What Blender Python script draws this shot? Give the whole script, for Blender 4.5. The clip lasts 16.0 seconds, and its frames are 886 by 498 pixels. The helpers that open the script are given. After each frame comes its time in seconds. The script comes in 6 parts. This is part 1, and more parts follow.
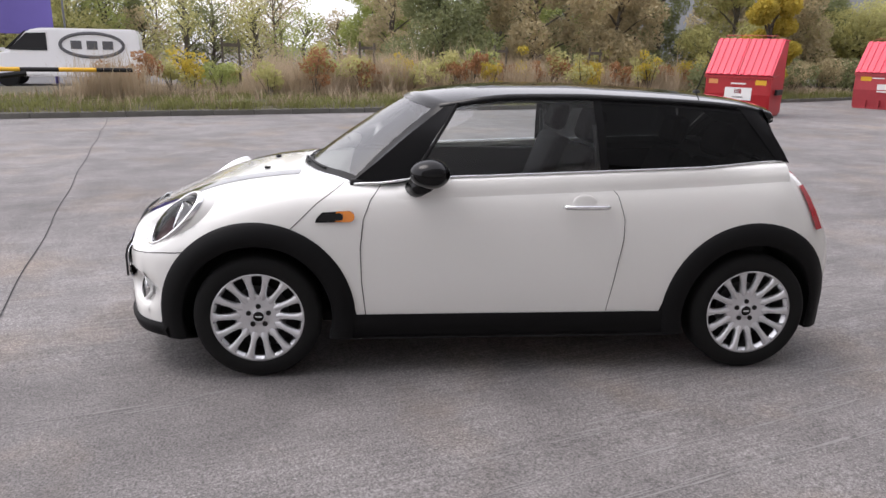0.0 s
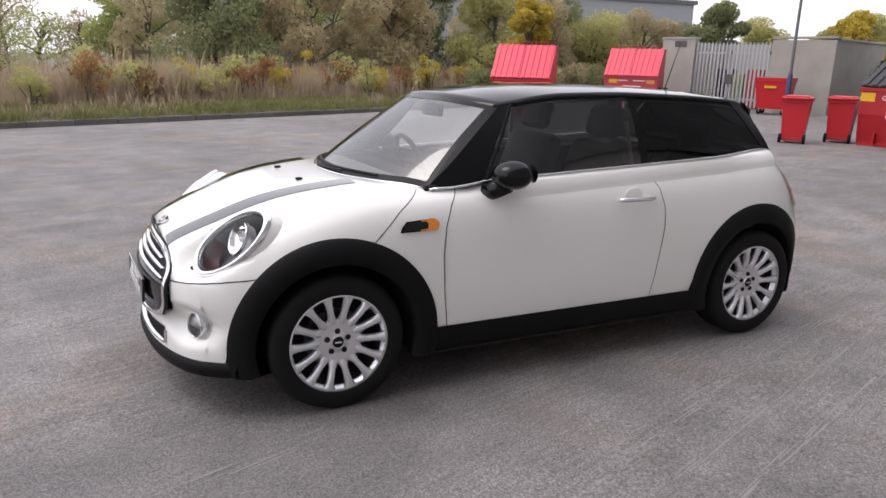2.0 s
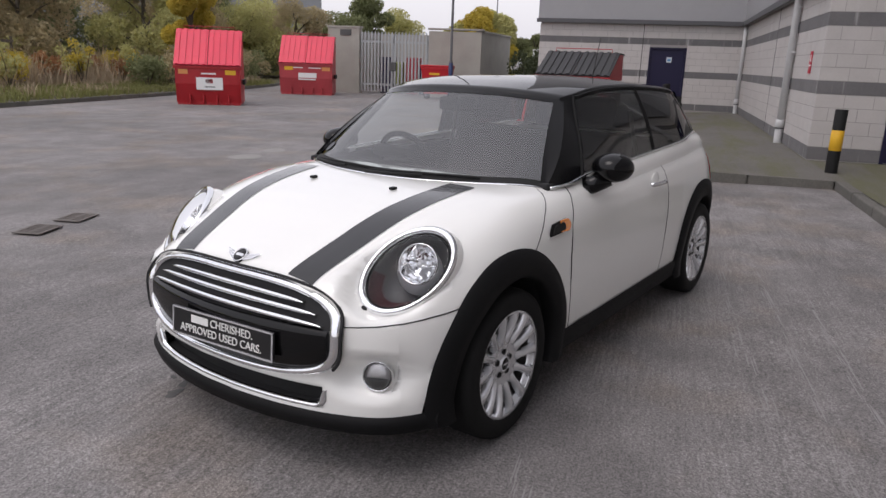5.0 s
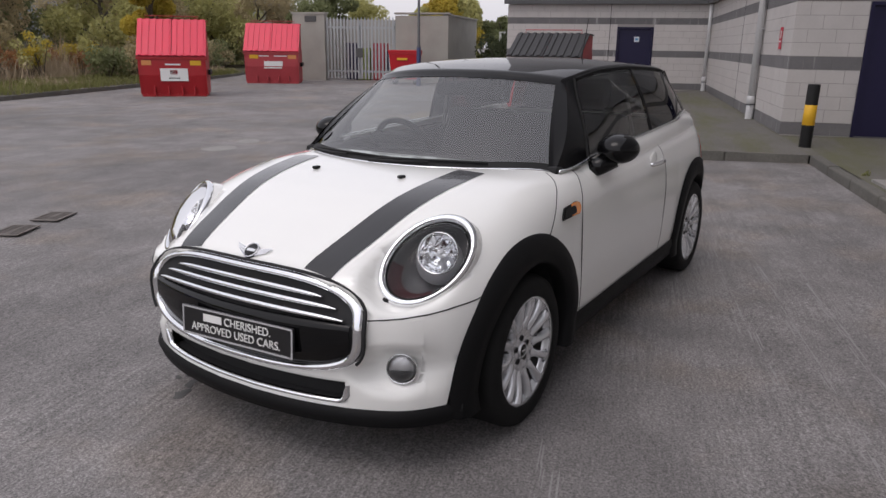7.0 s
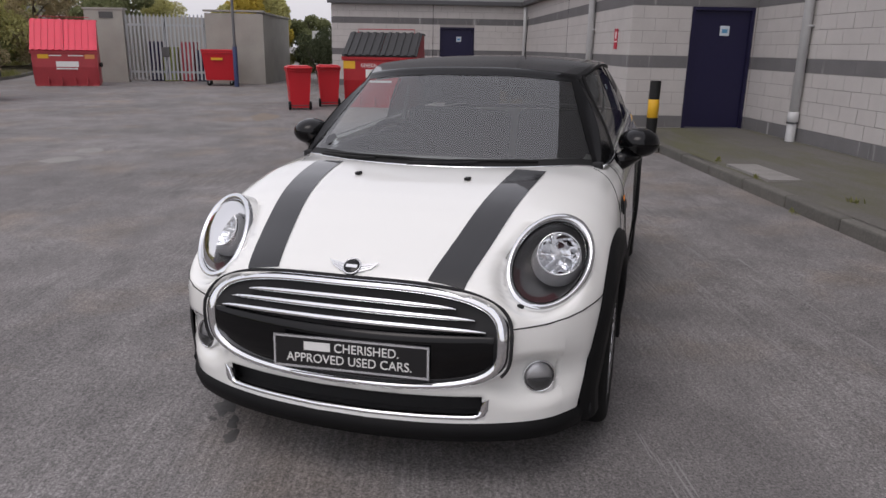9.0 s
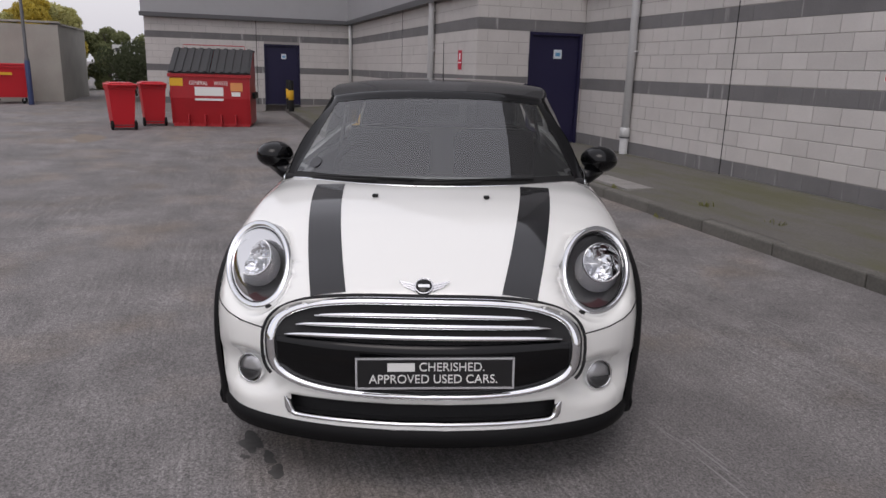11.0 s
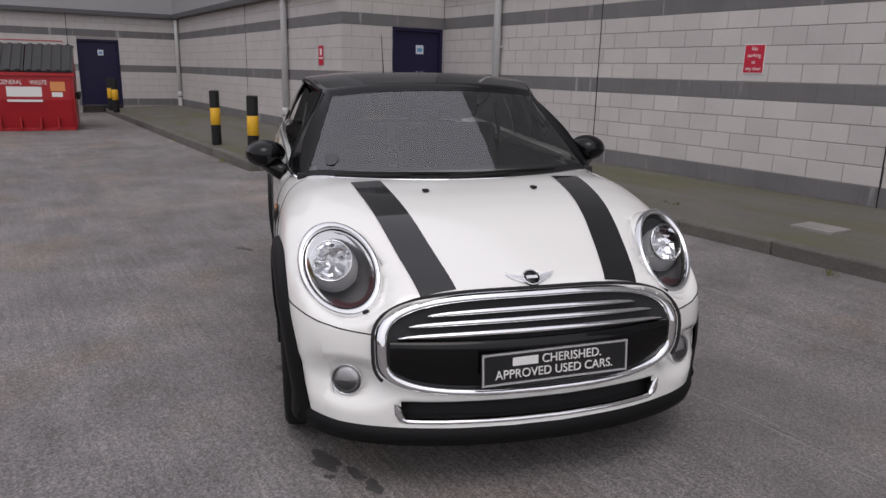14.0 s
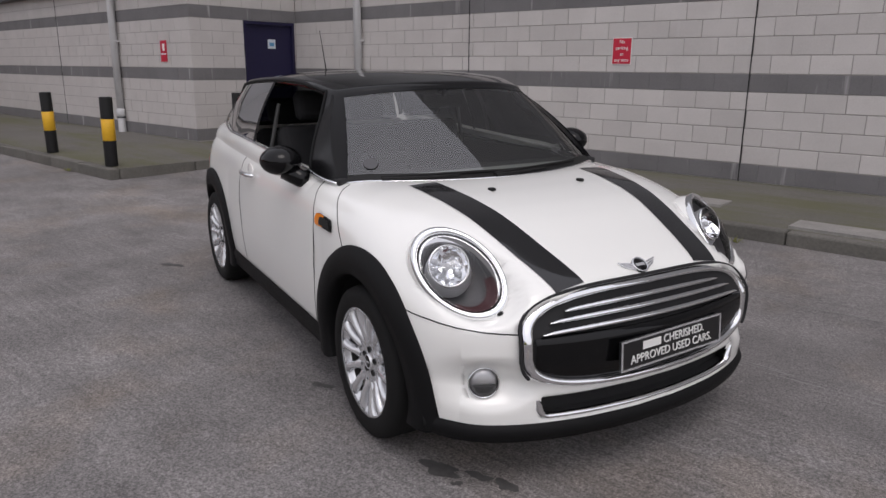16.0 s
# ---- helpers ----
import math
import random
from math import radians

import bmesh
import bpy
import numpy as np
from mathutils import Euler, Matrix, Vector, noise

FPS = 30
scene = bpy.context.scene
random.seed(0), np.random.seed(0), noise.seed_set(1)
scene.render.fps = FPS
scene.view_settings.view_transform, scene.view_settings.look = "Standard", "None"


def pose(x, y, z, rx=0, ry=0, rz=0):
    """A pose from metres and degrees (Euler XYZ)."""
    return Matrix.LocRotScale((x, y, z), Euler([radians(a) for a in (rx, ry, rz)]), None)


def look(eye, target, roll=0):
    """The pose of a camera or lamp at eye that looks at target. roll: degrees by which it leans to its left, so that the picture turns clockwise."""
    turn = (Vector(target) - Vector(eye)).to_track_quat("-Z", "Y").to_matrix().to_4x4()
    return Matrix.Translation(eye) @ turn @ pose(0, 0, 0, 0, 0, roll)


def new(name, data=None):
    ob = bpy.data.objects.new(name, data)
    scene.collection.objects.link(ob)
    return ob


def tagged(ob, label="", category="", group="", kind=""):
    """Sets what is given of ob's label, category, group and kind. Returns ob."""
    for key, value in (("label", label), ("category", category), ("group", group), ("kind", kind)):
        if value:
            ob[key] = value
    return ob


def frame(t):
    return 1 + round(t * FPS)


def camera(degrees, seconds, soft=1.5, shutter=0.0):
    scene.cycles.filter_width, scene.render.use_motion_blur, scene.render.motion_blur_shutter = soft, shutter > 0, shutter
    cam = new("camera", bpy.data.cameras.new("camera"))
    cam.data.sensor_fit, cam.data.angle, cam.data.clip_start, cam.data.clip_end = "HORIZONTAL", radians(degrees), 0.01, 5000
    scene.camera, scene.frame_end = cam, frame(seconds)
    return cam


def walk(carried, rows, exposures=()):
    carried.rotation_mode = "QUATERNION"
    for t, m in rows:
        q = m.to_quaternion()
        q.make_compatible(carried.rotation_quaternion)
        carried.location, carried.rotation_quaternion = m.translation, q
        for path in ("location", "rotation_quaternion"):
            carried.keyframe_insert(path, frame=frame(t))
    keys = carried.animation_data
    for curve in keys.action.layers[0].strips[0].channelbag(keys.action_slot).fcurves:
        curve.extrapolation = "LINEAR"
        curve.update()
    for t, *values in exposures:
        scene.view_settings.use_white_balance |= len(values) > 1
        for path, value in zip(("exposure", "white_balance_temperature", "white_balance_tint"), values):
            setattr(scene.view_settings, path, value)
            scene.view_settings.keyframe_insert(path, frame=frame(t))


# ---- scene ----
cam = camera(63.7, 16.0)
PATH = [
    (0, (-1.964, -3.71, 1.592), (-1.173, -1.954, 1.051), 1.4),
    (0.5, (-2.307, -3.518, 1.587), (-1.405, -1.821, 1.036), 1.0),
    (1, (-2.646, -3.356, 1.573), (-1.584, -1.756, 1.015), 2.4),
    (1.5, (-2.925, -3.14, 1.551), (-1.699, -1.66, 0.998), 2.1),
    (2, (-3.162, -2.797, 1.525), (-1.816, -1.409, 1.015), 1.5),
    (2.5, (-3.448, -2.439, 1.507), (-1.938, -1.216, 1.033), 1.9),
    (3, (-3.647, -2.05, 1.482), (-2.022, -0.984, 1.012), 0.4),
    (3.5, (-3.834, -1.686, 1.494), (-2.111, -0.786, 1.024), 1.0),
    (4, (-4.005, -1.342, 1.499), (-2.219, -0.591, 1.005), 1.0),
    (4.2, (-4.026, -1.22, 1.489), (-2.218, -0.523, 0.995), 1.6),
    (6.3, (-4.086, -0.69, 1.482), (-2.215, -0.235, 0.943), 1.4),
    (6.5, (-4.081, -0.691, 1.478), (-2.213, -0.228, 0.932), 1.3),
    (7, (-4.07, -0.691, 1.48), (-2.204, -0.227, 0.929), 0.8),
    (7.5, (-4.053, -0.647, 1.476), (-2.18, -0.21, 0.928), 1.0),
    (8, (-4.129, -0.319, 1.469), (-2.223, -0.035, 0.932), 0.3),
    (8.5, (-4.125, 0.043, 1.451), (-2.207, 0.214, 0.909), 0.4),
    (9, (-4.084, 0.389, 1.452), (-2.161, 0.317, 0.909), 1.0),
    (9.2, (-4.105, 0.55, 1.455), (-2.178, 0.387, 0.947), 0.2),
    (11.3, (-4.035, 1.293, 1.468), (-2.197, 0.673, 0.98), 1.6),
    (11.5, (-4.027, 1.297, 1.465), (-2.191, 0.669, 0.981), 1.3),
    (12, (-4.015, 1.306, 1.466), (-2.181, 0.675, 0.978), 1.5),
    (12.5, (-3.995, 1.322, 1.468), (-2.166, 0.677, 0.978), 1.7),
    (13, (-3.956, 1.487, 1.455), (-2.165, 0.742, 0.967), 1.0),
    (13.5, (-3.772, 1.772, 1.433), (-2.045, 0.896, 0.935), 0.8),
    (14, (-3.6, 2.142, 1.417), (-1.967, 1.093, 0.935), 1.4),
    (14.5, (-3.416, 2.437, 1.41), (-1.885, 1.261, 0.889), 1.3),
    (15, (-3.199, 2.642, 1.414), (-1.78, 1.32, 0.924), 0.1),
    (15.5, (-3.024, 2.848, 1.409), (-1.734, 1.413, 0.884), -0.8),
    (16, (-2.911, 2.964, 1.431), (-1.624, 1.515, 0.937), 0.5),
]
EXPOSURES = [(0.0, 0.31, 6500, 16), (2.0, 0.15, 6500, 16), (3.5, -0.13, 6500, 16), (7.0, -0.47, 6500, 16), (12.5, -0.57, 6500, 16), (14.5, -0.56, 6500, 16), (16.0, -0.51, 6500, 16)]
walk(cam, [(t, look(eye, target, roll)) for t, eye, target, roll in PATH], EXPOSURES)

# ---- light ----
world = bpy.data.worlds.new("overcast_sky")
scene.world = world
world.use_nodes = True
wn, wl = world.node_tree.nodes, world.node_tree.links
sky = wn.new("ShaderNodeTexSky")
sky.sky_type = "NISHITA"
sky.sun_disc = False
sky.sun_elevation, sky.sun_rotation = radians(63), radians(306)
sky.air_density, sky.dust_density = 1.6, 4.0
pale = wn.new("ShaderNodeHueSaturation")
pale.inputs["Saturation"].default_value = 0.35
wl.new(sky.outputs[0], pale.inputs["Color"])
veil = wn.new("ShaderNodeMix")  # an even layer of cloud over the sky
veil.data_type = "RGBA"
veil.inputs[0].default_value = 0.6
veil.inputs[7].default_value = (7.4, 7.5, 7.9, 1)
wl.new(pale.outputs[0], veil.inputs[6])
wl.new(veil.outputs[2], wn["Background"].inputs["Color"])
wn["Background"].inputs["Strength"].default_value = 0.20
sun = new("sun", bpy.data.lights.new("sun", "SUN"))
sun.data.energy, sun.data.angle, sun.data.color = 0.6, radians(30), (1.0, 0.97, 0.93)
sun.matrix_world = look((0, 0, 30), (12, -9, 0))


# ---- materials ----
def material(name, colour, rough=0.6, metal=0.0, coat=0.0, grain=0.0, scale=40.0, bump=0.0, vary=0.0, blotch=0.0, blotch_scale=1.5, spec=0.5):
    """A principled material with fine grain, broad blotches, bump and variation from object to object."""
    m = bpy.data.materials.new(name)
    m.use_nodes = True
    n, l = m.node_tree.nodes, m.node_tree.links
    b = n["Principled BSDF"]
    b.inputs["Base Color"].default_value = (*colour, 1)
    b.inputs["Roughness"].default_value, b.inputs["Metallic"].default_value = rough, metal
    b.inputs["Coat Weight"].default_value, b.inputs["Coat Roughness"].default_value = coat, 0.03
    b.inputs["Specular IOR Level"].default_value = spec
    place = n.new("ShaderNodeNewGeometry").outputs["Position"]
    value = None

    def times(a, socket, low, high):
        r = n.new("ShaderNodeMapRange")
        r.inputs["To Min"].default_value, r.inputs["To Max"].default_value = low, high
        l.new(socket, r.inputs["Value"])
        if a is None:
            return r.outputs[0]
        k = n.new("ShaderNodeMath")
        k.operation = "MULTIPLY"
        l.new(a, k.inputs[0]), l.new(r.outputs[0], k.inputs[1])
        return k.outputs[0]

    if grain or bump:
        fine = n.new("ShaderNodeTexNoise")
        fine.inputs["Scale"].default_value, fine.inputs["Detail"].default_value = scale, 4
        l.new(place, fine.inputs["Vector"])
        if grain:
            value = times(value, fine.outputs[0], 1 - grain, 1 + grain)
        if bump:
            u = n.new("ShaderNodeBump")
            u.inputs["Strength"].default_value, u.inputs["Distance"].default_value = bump, 0.01
            l.new(fine.outputs[0], u.inputs["Height"]), l.new(u.outputs[0], b.inputs["Normal"])
    if blotch:
        broad = n.new("ShaderNodeTexNoise")
        broad.inputs["Scale"].default_value, broad.inputs["Detail"].default_value = blotch_scale, 5
        l.new(place, broad.inputs["Vector"])
        value = times(value, broad.outputs[0], 1 - blotch, 1 + blotch)
    if vary:
        value = times(value, n.new("ShaderNodeObjectInfo").outputs["Random"], 1 - vary, 1 + vary)
    if value is not None:
        mix = n.new("ShaderNodeMix")
        mix.data_type, mix.blend_type = "RGBA", "MULTIPLY"
        mix.inputs[0].default_value = 1
        mix.inputs[6].default_value = (*colour, 1)
        l.new(value, mix.inputs[7]), l.new(mix.outputs[2], b.inputs["Base Color"])
    return m


def glass(name, tint, clear=0.75, rough=0.0, ior=1.52):
    m = bpy.data.materials.new(name)
    m.use_nodes = True
    n, l = m.node_tree.nodes, m.node_tree.links
    n.remove(n["Principled BSDF"])
    see, shine, mix, fres = n.new("ShaderNodeBsdfTransparent"), n.new("ShaderNodeBsdfGlossy"), n.new("ShaderNodeMixShader"), n.new("ShaderNodeFresnel")
    see.inputs[0].default_value = (*[c * clear for c in tint], 1)
    shine.inputs["Roughness"].default_value = rough
    fres.inputs[0].default_value = ior
    l.new(fres.outputs[0], mix.inputs[0]), l.new(see.outputs[0], mix.inputs[1]), l.new(shine.outputs[0], mix.inputs[2])
    l.new(mix.outputs[0], n["Material Output"].inputs["Surface"])
    return m


PAINT = material("pepper_white_paint", (0.872, 0.872, 0.84), 0.25, coat=1.0, grain=0.015, scale=900)
BLACK = material("black_gloss_paint", (0.004, 0.004, 0.0045), 0.06, spec=0.3)
ROOFBLACK = material("black_roof_paint", (0.005, 0.005, 0.0055), 0.05, spec=0.36)
PILLAR = material("black_pillar_trim", (0.006, 0.006, 0.0065), 0.22, spec=0.18)
STRIPE = material("black_vinyl", (0.008, 0.008, 0.009), 0.08, coat=0.6, spec=0.4)
TRIM = material("black_plastic_trim", (0.0085, 0.0085, 0.009), 0.55, grain=0.15, scale=500, bump=0.08, spec=0.12)
RUBBER = material("tyre_rubber", (0.010, 0.010, 0.010), 0.75, grain=0.2, scale=150, bump=0.1, spec=0.2)
CHROME = material("chrome", (0.82, 0.83, 0.84), 0.06, metal=1.0)
ALLOY = material("silver_alloy", (0.76, 0.77, 0.79), 0.26, metal=0.7, coat=0.4)
# dark colour stands for the shade inside the rim
BARREL = material("shaded_wheel_barrel", (0.045, 0.043, 0.042), 0.6, metal=0.3, grain=0.3, scale=120)
STEEL = material("dark_steel", (0.10, 0.10, 0.105), 0.45, metal=0.8)
DARK = material("interior_dark", (0.012, 0.012, 0.013), 0.8, grain=0.2, scale=80)
SEAT = material("charcoal_seat_cloth", (0.022, 0.022, 0.024), 0.9, grain=0.25, scale=300, bump=0.1)
GREY = material("grey_trim", (0.09, 0.09, 0.09), 0.7)
LINING = material("pale_grey_lining", (0.42, 0.41, 0.39), 0.8, grain=0.08, scale=400)
SCREEN = glass("windscreen_glass", (0.94, 1.0, 0.98), 0.75, ior=2.35)
DOORGLASS = glass("door_glass", (0.95, 1.0, 0.99), 0.84, ior=1.8)
TINTED = glass("tinted_glass", (0.75, 0.8, 0.8), 0.10, ior=1.42)
CLEAR = glass("lamp_glass", (1, 1, 1), 0.97, ior=1.3)
SILVER = material("lamp_reflector", (0.85, 0.86, 0.88), 0.07, metal=1.0)
AMBER = material("amber_lens", (0.85, 0.26, 0.02), 0.15, coat=1.0)
REDLENS = material("red_lens", (0.42, 0.008, 0.015), 0.12, spec=0.4)
WHITE = material("white_print", (0.8, 0.8, 0.78), 0.5)
PLATE = material("black_plate", (0.012, 0.012, 0.013), 0.3)


def concrete(name, colour):
    """Old yard concrete: grit, brushed lines along x, broad stains."""
    m = bpy.data.materials.new(name)
    m.use_nodes = True
    n, l = m.node_tree.nodes, m.node_tree.links
    b = n["Principled BSDF"]
    b.inputs["Roughness"].default_value = 0.82
    place = n.new("ShaderNodeNewGeometry").outputs["Position"]

    def noise_(scale, detail, stretch=(1, 1, 1), rough=0.6):
        mp, t = n.new("ShaderNodeMapping"), n.new("ShaderNodeTexNoise")
        mp.inputs["Scale"].default_value = stretch
        t.inputs["Scale"].default_value, t.inputs["Detail"].default_value, t.inputs["Roughness"].default_value = scale, detail, rough
        l.new(place, mp.inputs["Vector"]), l.new(mp.outputs[0], t.inputs["Vector"])
        return t.outputs[0]

    def ranged(socket, a0, a1, b0, b1):
        r = n.new("ShaderNodeMapRange")
        for key, val in (("From Min", a0), ("From Max", a1), ("To Min", b0), ("To Max", b1)):
            r.inputs[key].default_value = val
        l.new(socket, r.inputs["Value"])
        return r.outputs[0]

    def mul(a, b_):
        k = n.new("ShaderNodeMath")
        k.operation = "MULTIPLY"
        l.new(a, k.inputs[0]), l.new(b_, k.inputs[1])
        return k.outputs[0]

    grit, sand, pebble = noise_(95, 3), noise_(280, 2), noise_(34, 4)
    lines, long_ = noise_(60, 3, (0.035, 1.0, 1)), noise_(4, 6, (0.12, 1.2, 1))
    broad, mid = noise_(0.33, 5), noise_(2.0, 6)
    brushed = ranged(noise_(0.55, 3), 0.40, 0.60, 0.0, 1.0)
    line_mix = n.new("ShaderNodeMix")
    line_mix.inputs[2].default_value = 1.0
    l.new(brushed, line_mix.inputs[0]), l.new(ranged(lines, 0.35, 0.65, 0.84, 1.16), line_mix.inputs[3])
    value = ranged(grit, 0.35, 0.65, 0.60, 1.40)
    for s in (ranged(sand, 0.3, 0.7, 0.62, 1.38), ranged(pebble, 0.35, 0.65, 0.86, 1.14), line_mix.outputs[0], ranged(long_, 0.35, 0.65, 0.94, 1.06), ranged(broad, 0.35, 0.65, 0.80, 1.16), ranged(mid, 0.35, 0.65, 0.83, 1.17)):
        value = mul(value, s)
    specks = ranged(noise_(120, 1), 0.70, 0.78, 1.0, 1.8)
    value = mul(value, specks)
    warm = n.new("ShaderNodeMix")
    warm.data_type = "RGBA"
    warm.inputs[6].default_value = (*colour, 1)
    warm.inputs[7].default_value = (colour[0] * 1.12, colour[1] * 1.0, colour[2] * 0.86, 1)
    l.new(ranged(noise_(0.8, 4), 0.5, 0.72, 0.0, 1.0), warm.inputs[0])
    mix = n.new("ShaderNodeMix")
    mix.data_type, mix.blend_type = "RGBA", "MULTIPLY"
    mix.inputs[0].default_value = 1
    l.new(warm.outputs[2], mix.inputs[6]), l.new(value, mix.inputs[7]), l.new(mix.outputs[2], b.inputs["Base Color"])
    u = n.new("ShaderNodeBump")
    u.inputs["Strength"].default_value, u.inputs["Distance"].default_value = 0.45, 0.006
    l.new(mul(ranged(grit, 0, 1, 0, 1), ranged(lines, 0.2, 0.8, 0.6, 1.4)), u.inputs["Height"]), l.new(u.outputs[0], b.inputs["Normal"])
    return m


CONCRETE = concrete("yard_concrete", (0.183, 0.172, 0.169))


def mossy(name, colour, moss):
    """Footway concrete with a soft film of moss in long patches."""
    m = material(name, colour, 0.9, grain=0.3, scale=45, bump=0.3, blotch=0.25, blotch_scale=1.3)
    n, l = m.node_tree.nodes, m.node_tree.links
    b = n["Principled BSDF"]
    old = b.inputs["Base Color"].links[0].from_socket
    mp, t, r, mix = n.new("ShaderNodeMapping"), n.new("ShaderNodeTexNoise"), n.new("ShaderNodeMapRange"), n.new("ShaderNodeMix")
    mp.inputs["Scale"].default_value = (0.35, 1.5, 1)
    t.inputs["Scale"].default_value, t.inputs["Detail"].default_value, t.inputs["Roughness"].default_value = 1.1, 8, 0.7
    r.inputs["From Min"].default_value, r.inputs["From Max"].default_value, r.inputs["To Max"].default_value = 0.44, 0.62, 0.75
    mix.data_type = "RGBA"
    mix.inputs[7].default_value = (*moss, 1)
    l.new(n.new("ShaderNodeNewGeometry").outputs["Position"], mp.inputs[0]), l.new(mp.outputs[0], t.inputs["Vector"]), l.new(t.outputs[0], r.inputs["Value"])
    l.new(r.outputs[0], mix.inputs[0]), l.new(old, mix.inputs[6]), l.new(mix.outputs[2], b.inputs["Base Color"])
    return m


PAVING = mossy("pavement_concrete", (0.125, 0.118, 0.106), (0.098, 0.098, 0.042))
KERB = material("kerb_concrete", (0.125, 0.119, 0.106), 0.9, grain=0.3, scale=45, bump=0.3, vary=0.12, blotch=0.3, blotch_scale=4)
PALE = material("pale_block", (0.535, 0.508, 0.489), 0.9, grain=0.12, scale=90, bump=0.25, vary=0.07, blotch=0.12, blotch_scale=2.5)
GRIT = material("grey_band_block", (0.165, 0.16, 0.162), 0.9, grain=0.2, scale=90, bump=0.3, vary=0.05, blotch=0.22, blotch_scale=2.5)
MORTAR = material("mortar", (0.33, 0.31, 0.295), 1.0, grain=0.2, scale=120, bump=0.2)


def drips(m, tint, low, high):
    """Pale lime runs down a wall, thin and long."""
    n, l = m.node_tree.nodes, m.node_tree.links
    b = n["Principled BSDF"]
    old = b.inputs["Base Color"].links[0].from_socket
    mp, t, r, mix = n.new("ShaderNodeMapping"), n.new("ShaderNodeTexNoise"), n.new("ShaderNodeMapRange"), n.new("ShaderNodeMix")
    mp.inputs["Scale"].default_value = (1, 1, 0.07)
    t.inputs["Scale"].default_value, t.inputs["Detail"].default_value = 9.0, 4
    r.inputs["From Min"].default_value, r.inputs["From Max"].default_value, r.inputs["To Max"].default_value = low, high, 0.7
    mix.data_type = "RGBA"
    mix.inputs[7].default_value = (*tint, 1)
    l.new(n.new("ShaderNodeNewGeometry").outputs["Position"], mp.inputs[0]), l.new(mp.outputs[0], t.inputs["Vector"]), l.new(t.outputs[0], r.inputs["Value"])
    l.new(r.outputs[0], mix.inputs[0]), l.new(old, mix.inputs[6]), l.new(mix.outputs[2], b.inputs["Base Color"])


drips(PALE, (0.56, 0.54, 0.53), 0.66, 0.80)
drips(GRIT, (0.50, 0.49, 0.48), 0.64, 0.76)
CLAD = material("grey_cladding", (0.34, 0.34, 0.35), 0.5, grain=0.03, scale=8, blotch=0.06)
CLAD_DARK = material("dark_grey_cladding", (0.24, 0.24, 0.245), 0.5, grain=0.03, scale=8, blotch=0.06)
GUTTER = material("dark_gutter", (0.09, 0.09, 0.095), 0.5)
PIPE = material("grey_downpipe", (0.56, 0.56, 0.56), 0.5, grain=0.08, scale=12)
DOORBLUE = material("navy_door_paint", (0.016, 0.014, 0.045), 0.45, grain=0.1, scale=20, spec=0.3)
REDBIN = material("red_bin_paint", (0.40, 0.012, 0.018), 0.38, grain=0.1, scale=25, blotch=0.18)
REDLID = material("pink_red_lid", (0.72, 0.035, 0.08), 0.4, grain=0.05, scale=25, blotch=0.12)
OLDRED = material("faded_red_paint", (0.42, 0.05, 0.06), 0.5, grain=0.12, scale=20, blotch=0.25)
REDPLAST = material("red_plastic", (0.55, 0.011, 0.02), 0.42, grain=0.04, scale=40)
LIDGREY = material("dark_grey_lid", (0.032, 0.032, 0.034), 0.55, grain=0.15, scale=30)
YELLOW = material("yellow_paint", (0.75, 0.42, 0.02), 0.5, grain=0.1, scale=40)
MATT = material("black_paint", (0.010, 0.010, 0.010), 0.6, grain=0.2, scale=40, spec=0.3)
SIGNRED = material("sign_red", (0.55, 0.015, 0.045), 0.4)
GALV = material("galvanised_steel", (0.42, 0.44, 0.45), 0.5, metal=0.4, grain=0.12, scale=30)
ENCL = material("enclosure_block", (0.36, 0.345, 0.31), 0.95, grain=0.15, scale=30, bump=0.2, vary=0.1, blotch=0.2)
GRASS = material("verge_grass", (0.22, 0.225, 0.08), 0.95, vary=0.2, blotch=0.4, blotch_scale=0.8)
STRAW = material("dry_grass", (0.46, 0.37, 0.255), 0.95, blotch=0.35, blotch_scale=0.7)
SOIL = material("verge_soil", (0.075, 0.065, 0.035), 1.0, grain=0.5, scale=8, bump=0.5, blotch=0.4)
ASPHALT = material("far_road", (0.14, 0.14, 0.145), 0.9, grain=0.2, scale=20)
BARK = material("bark", (0.10, 0.085, 0.065), 0.95, grain=0.35, scale=25, bump=0.4)
LEAF_GREEN = material("leaves_green", (0.36, 0.40, 0.14), 0.8, blotch=0.5, blotch_scale=1.1)
LEAF_OLIVE = material("leaves_olive", (0.47, 0.45, 0.19), 0.8, blotch=0.5, blotch_scale=1.1)
LEAF_BROWN = material("leaves_brown", (0.44, 0.37, 0.22), 0.8, blotch=0.5, blotch_scale=1.1)
LEAF_YELLOW = material("leaves_yellow", (0.52, 0.41, 0.07), 0.8, blotch=0.3, blotch_scale=1.1)
LEAF_DARK = material("leaves_dark", (0.23, 0.25, 0.12), 0.85, blotch=0.4, blotch_scale=1.1)
HEDGE = material("hedge_leaves", (0.075, 0.09, 0.045), 0.85, blotch=0.4, blotch_scale=1.1)
SCUFF = material("pale_scuff", (0.27, 0.26, 0.255), 0.85, grain=0.4, scale=90)
LEAF_RUST = material("leaves_rust", (0.36, 0.19, 0.09), 0.8, blotch=0.4, blotch_scale=1.5)
PURPLE = material("purple_panel", (0.12, 0.09, 0.32), 0.5, blotch=0.1)
VANWHITE = material("white_van_paint", (0.8, 0.8, 0.8), 0.3, coat=0.6)
FARWALL = material("far_grey_cladding", (0.26, 0.27, 0.28), 0.6, blotch=0.08)
FARPALE = material("far_pale_cladding", (0.52, 0.53, 0.55), 0.6)




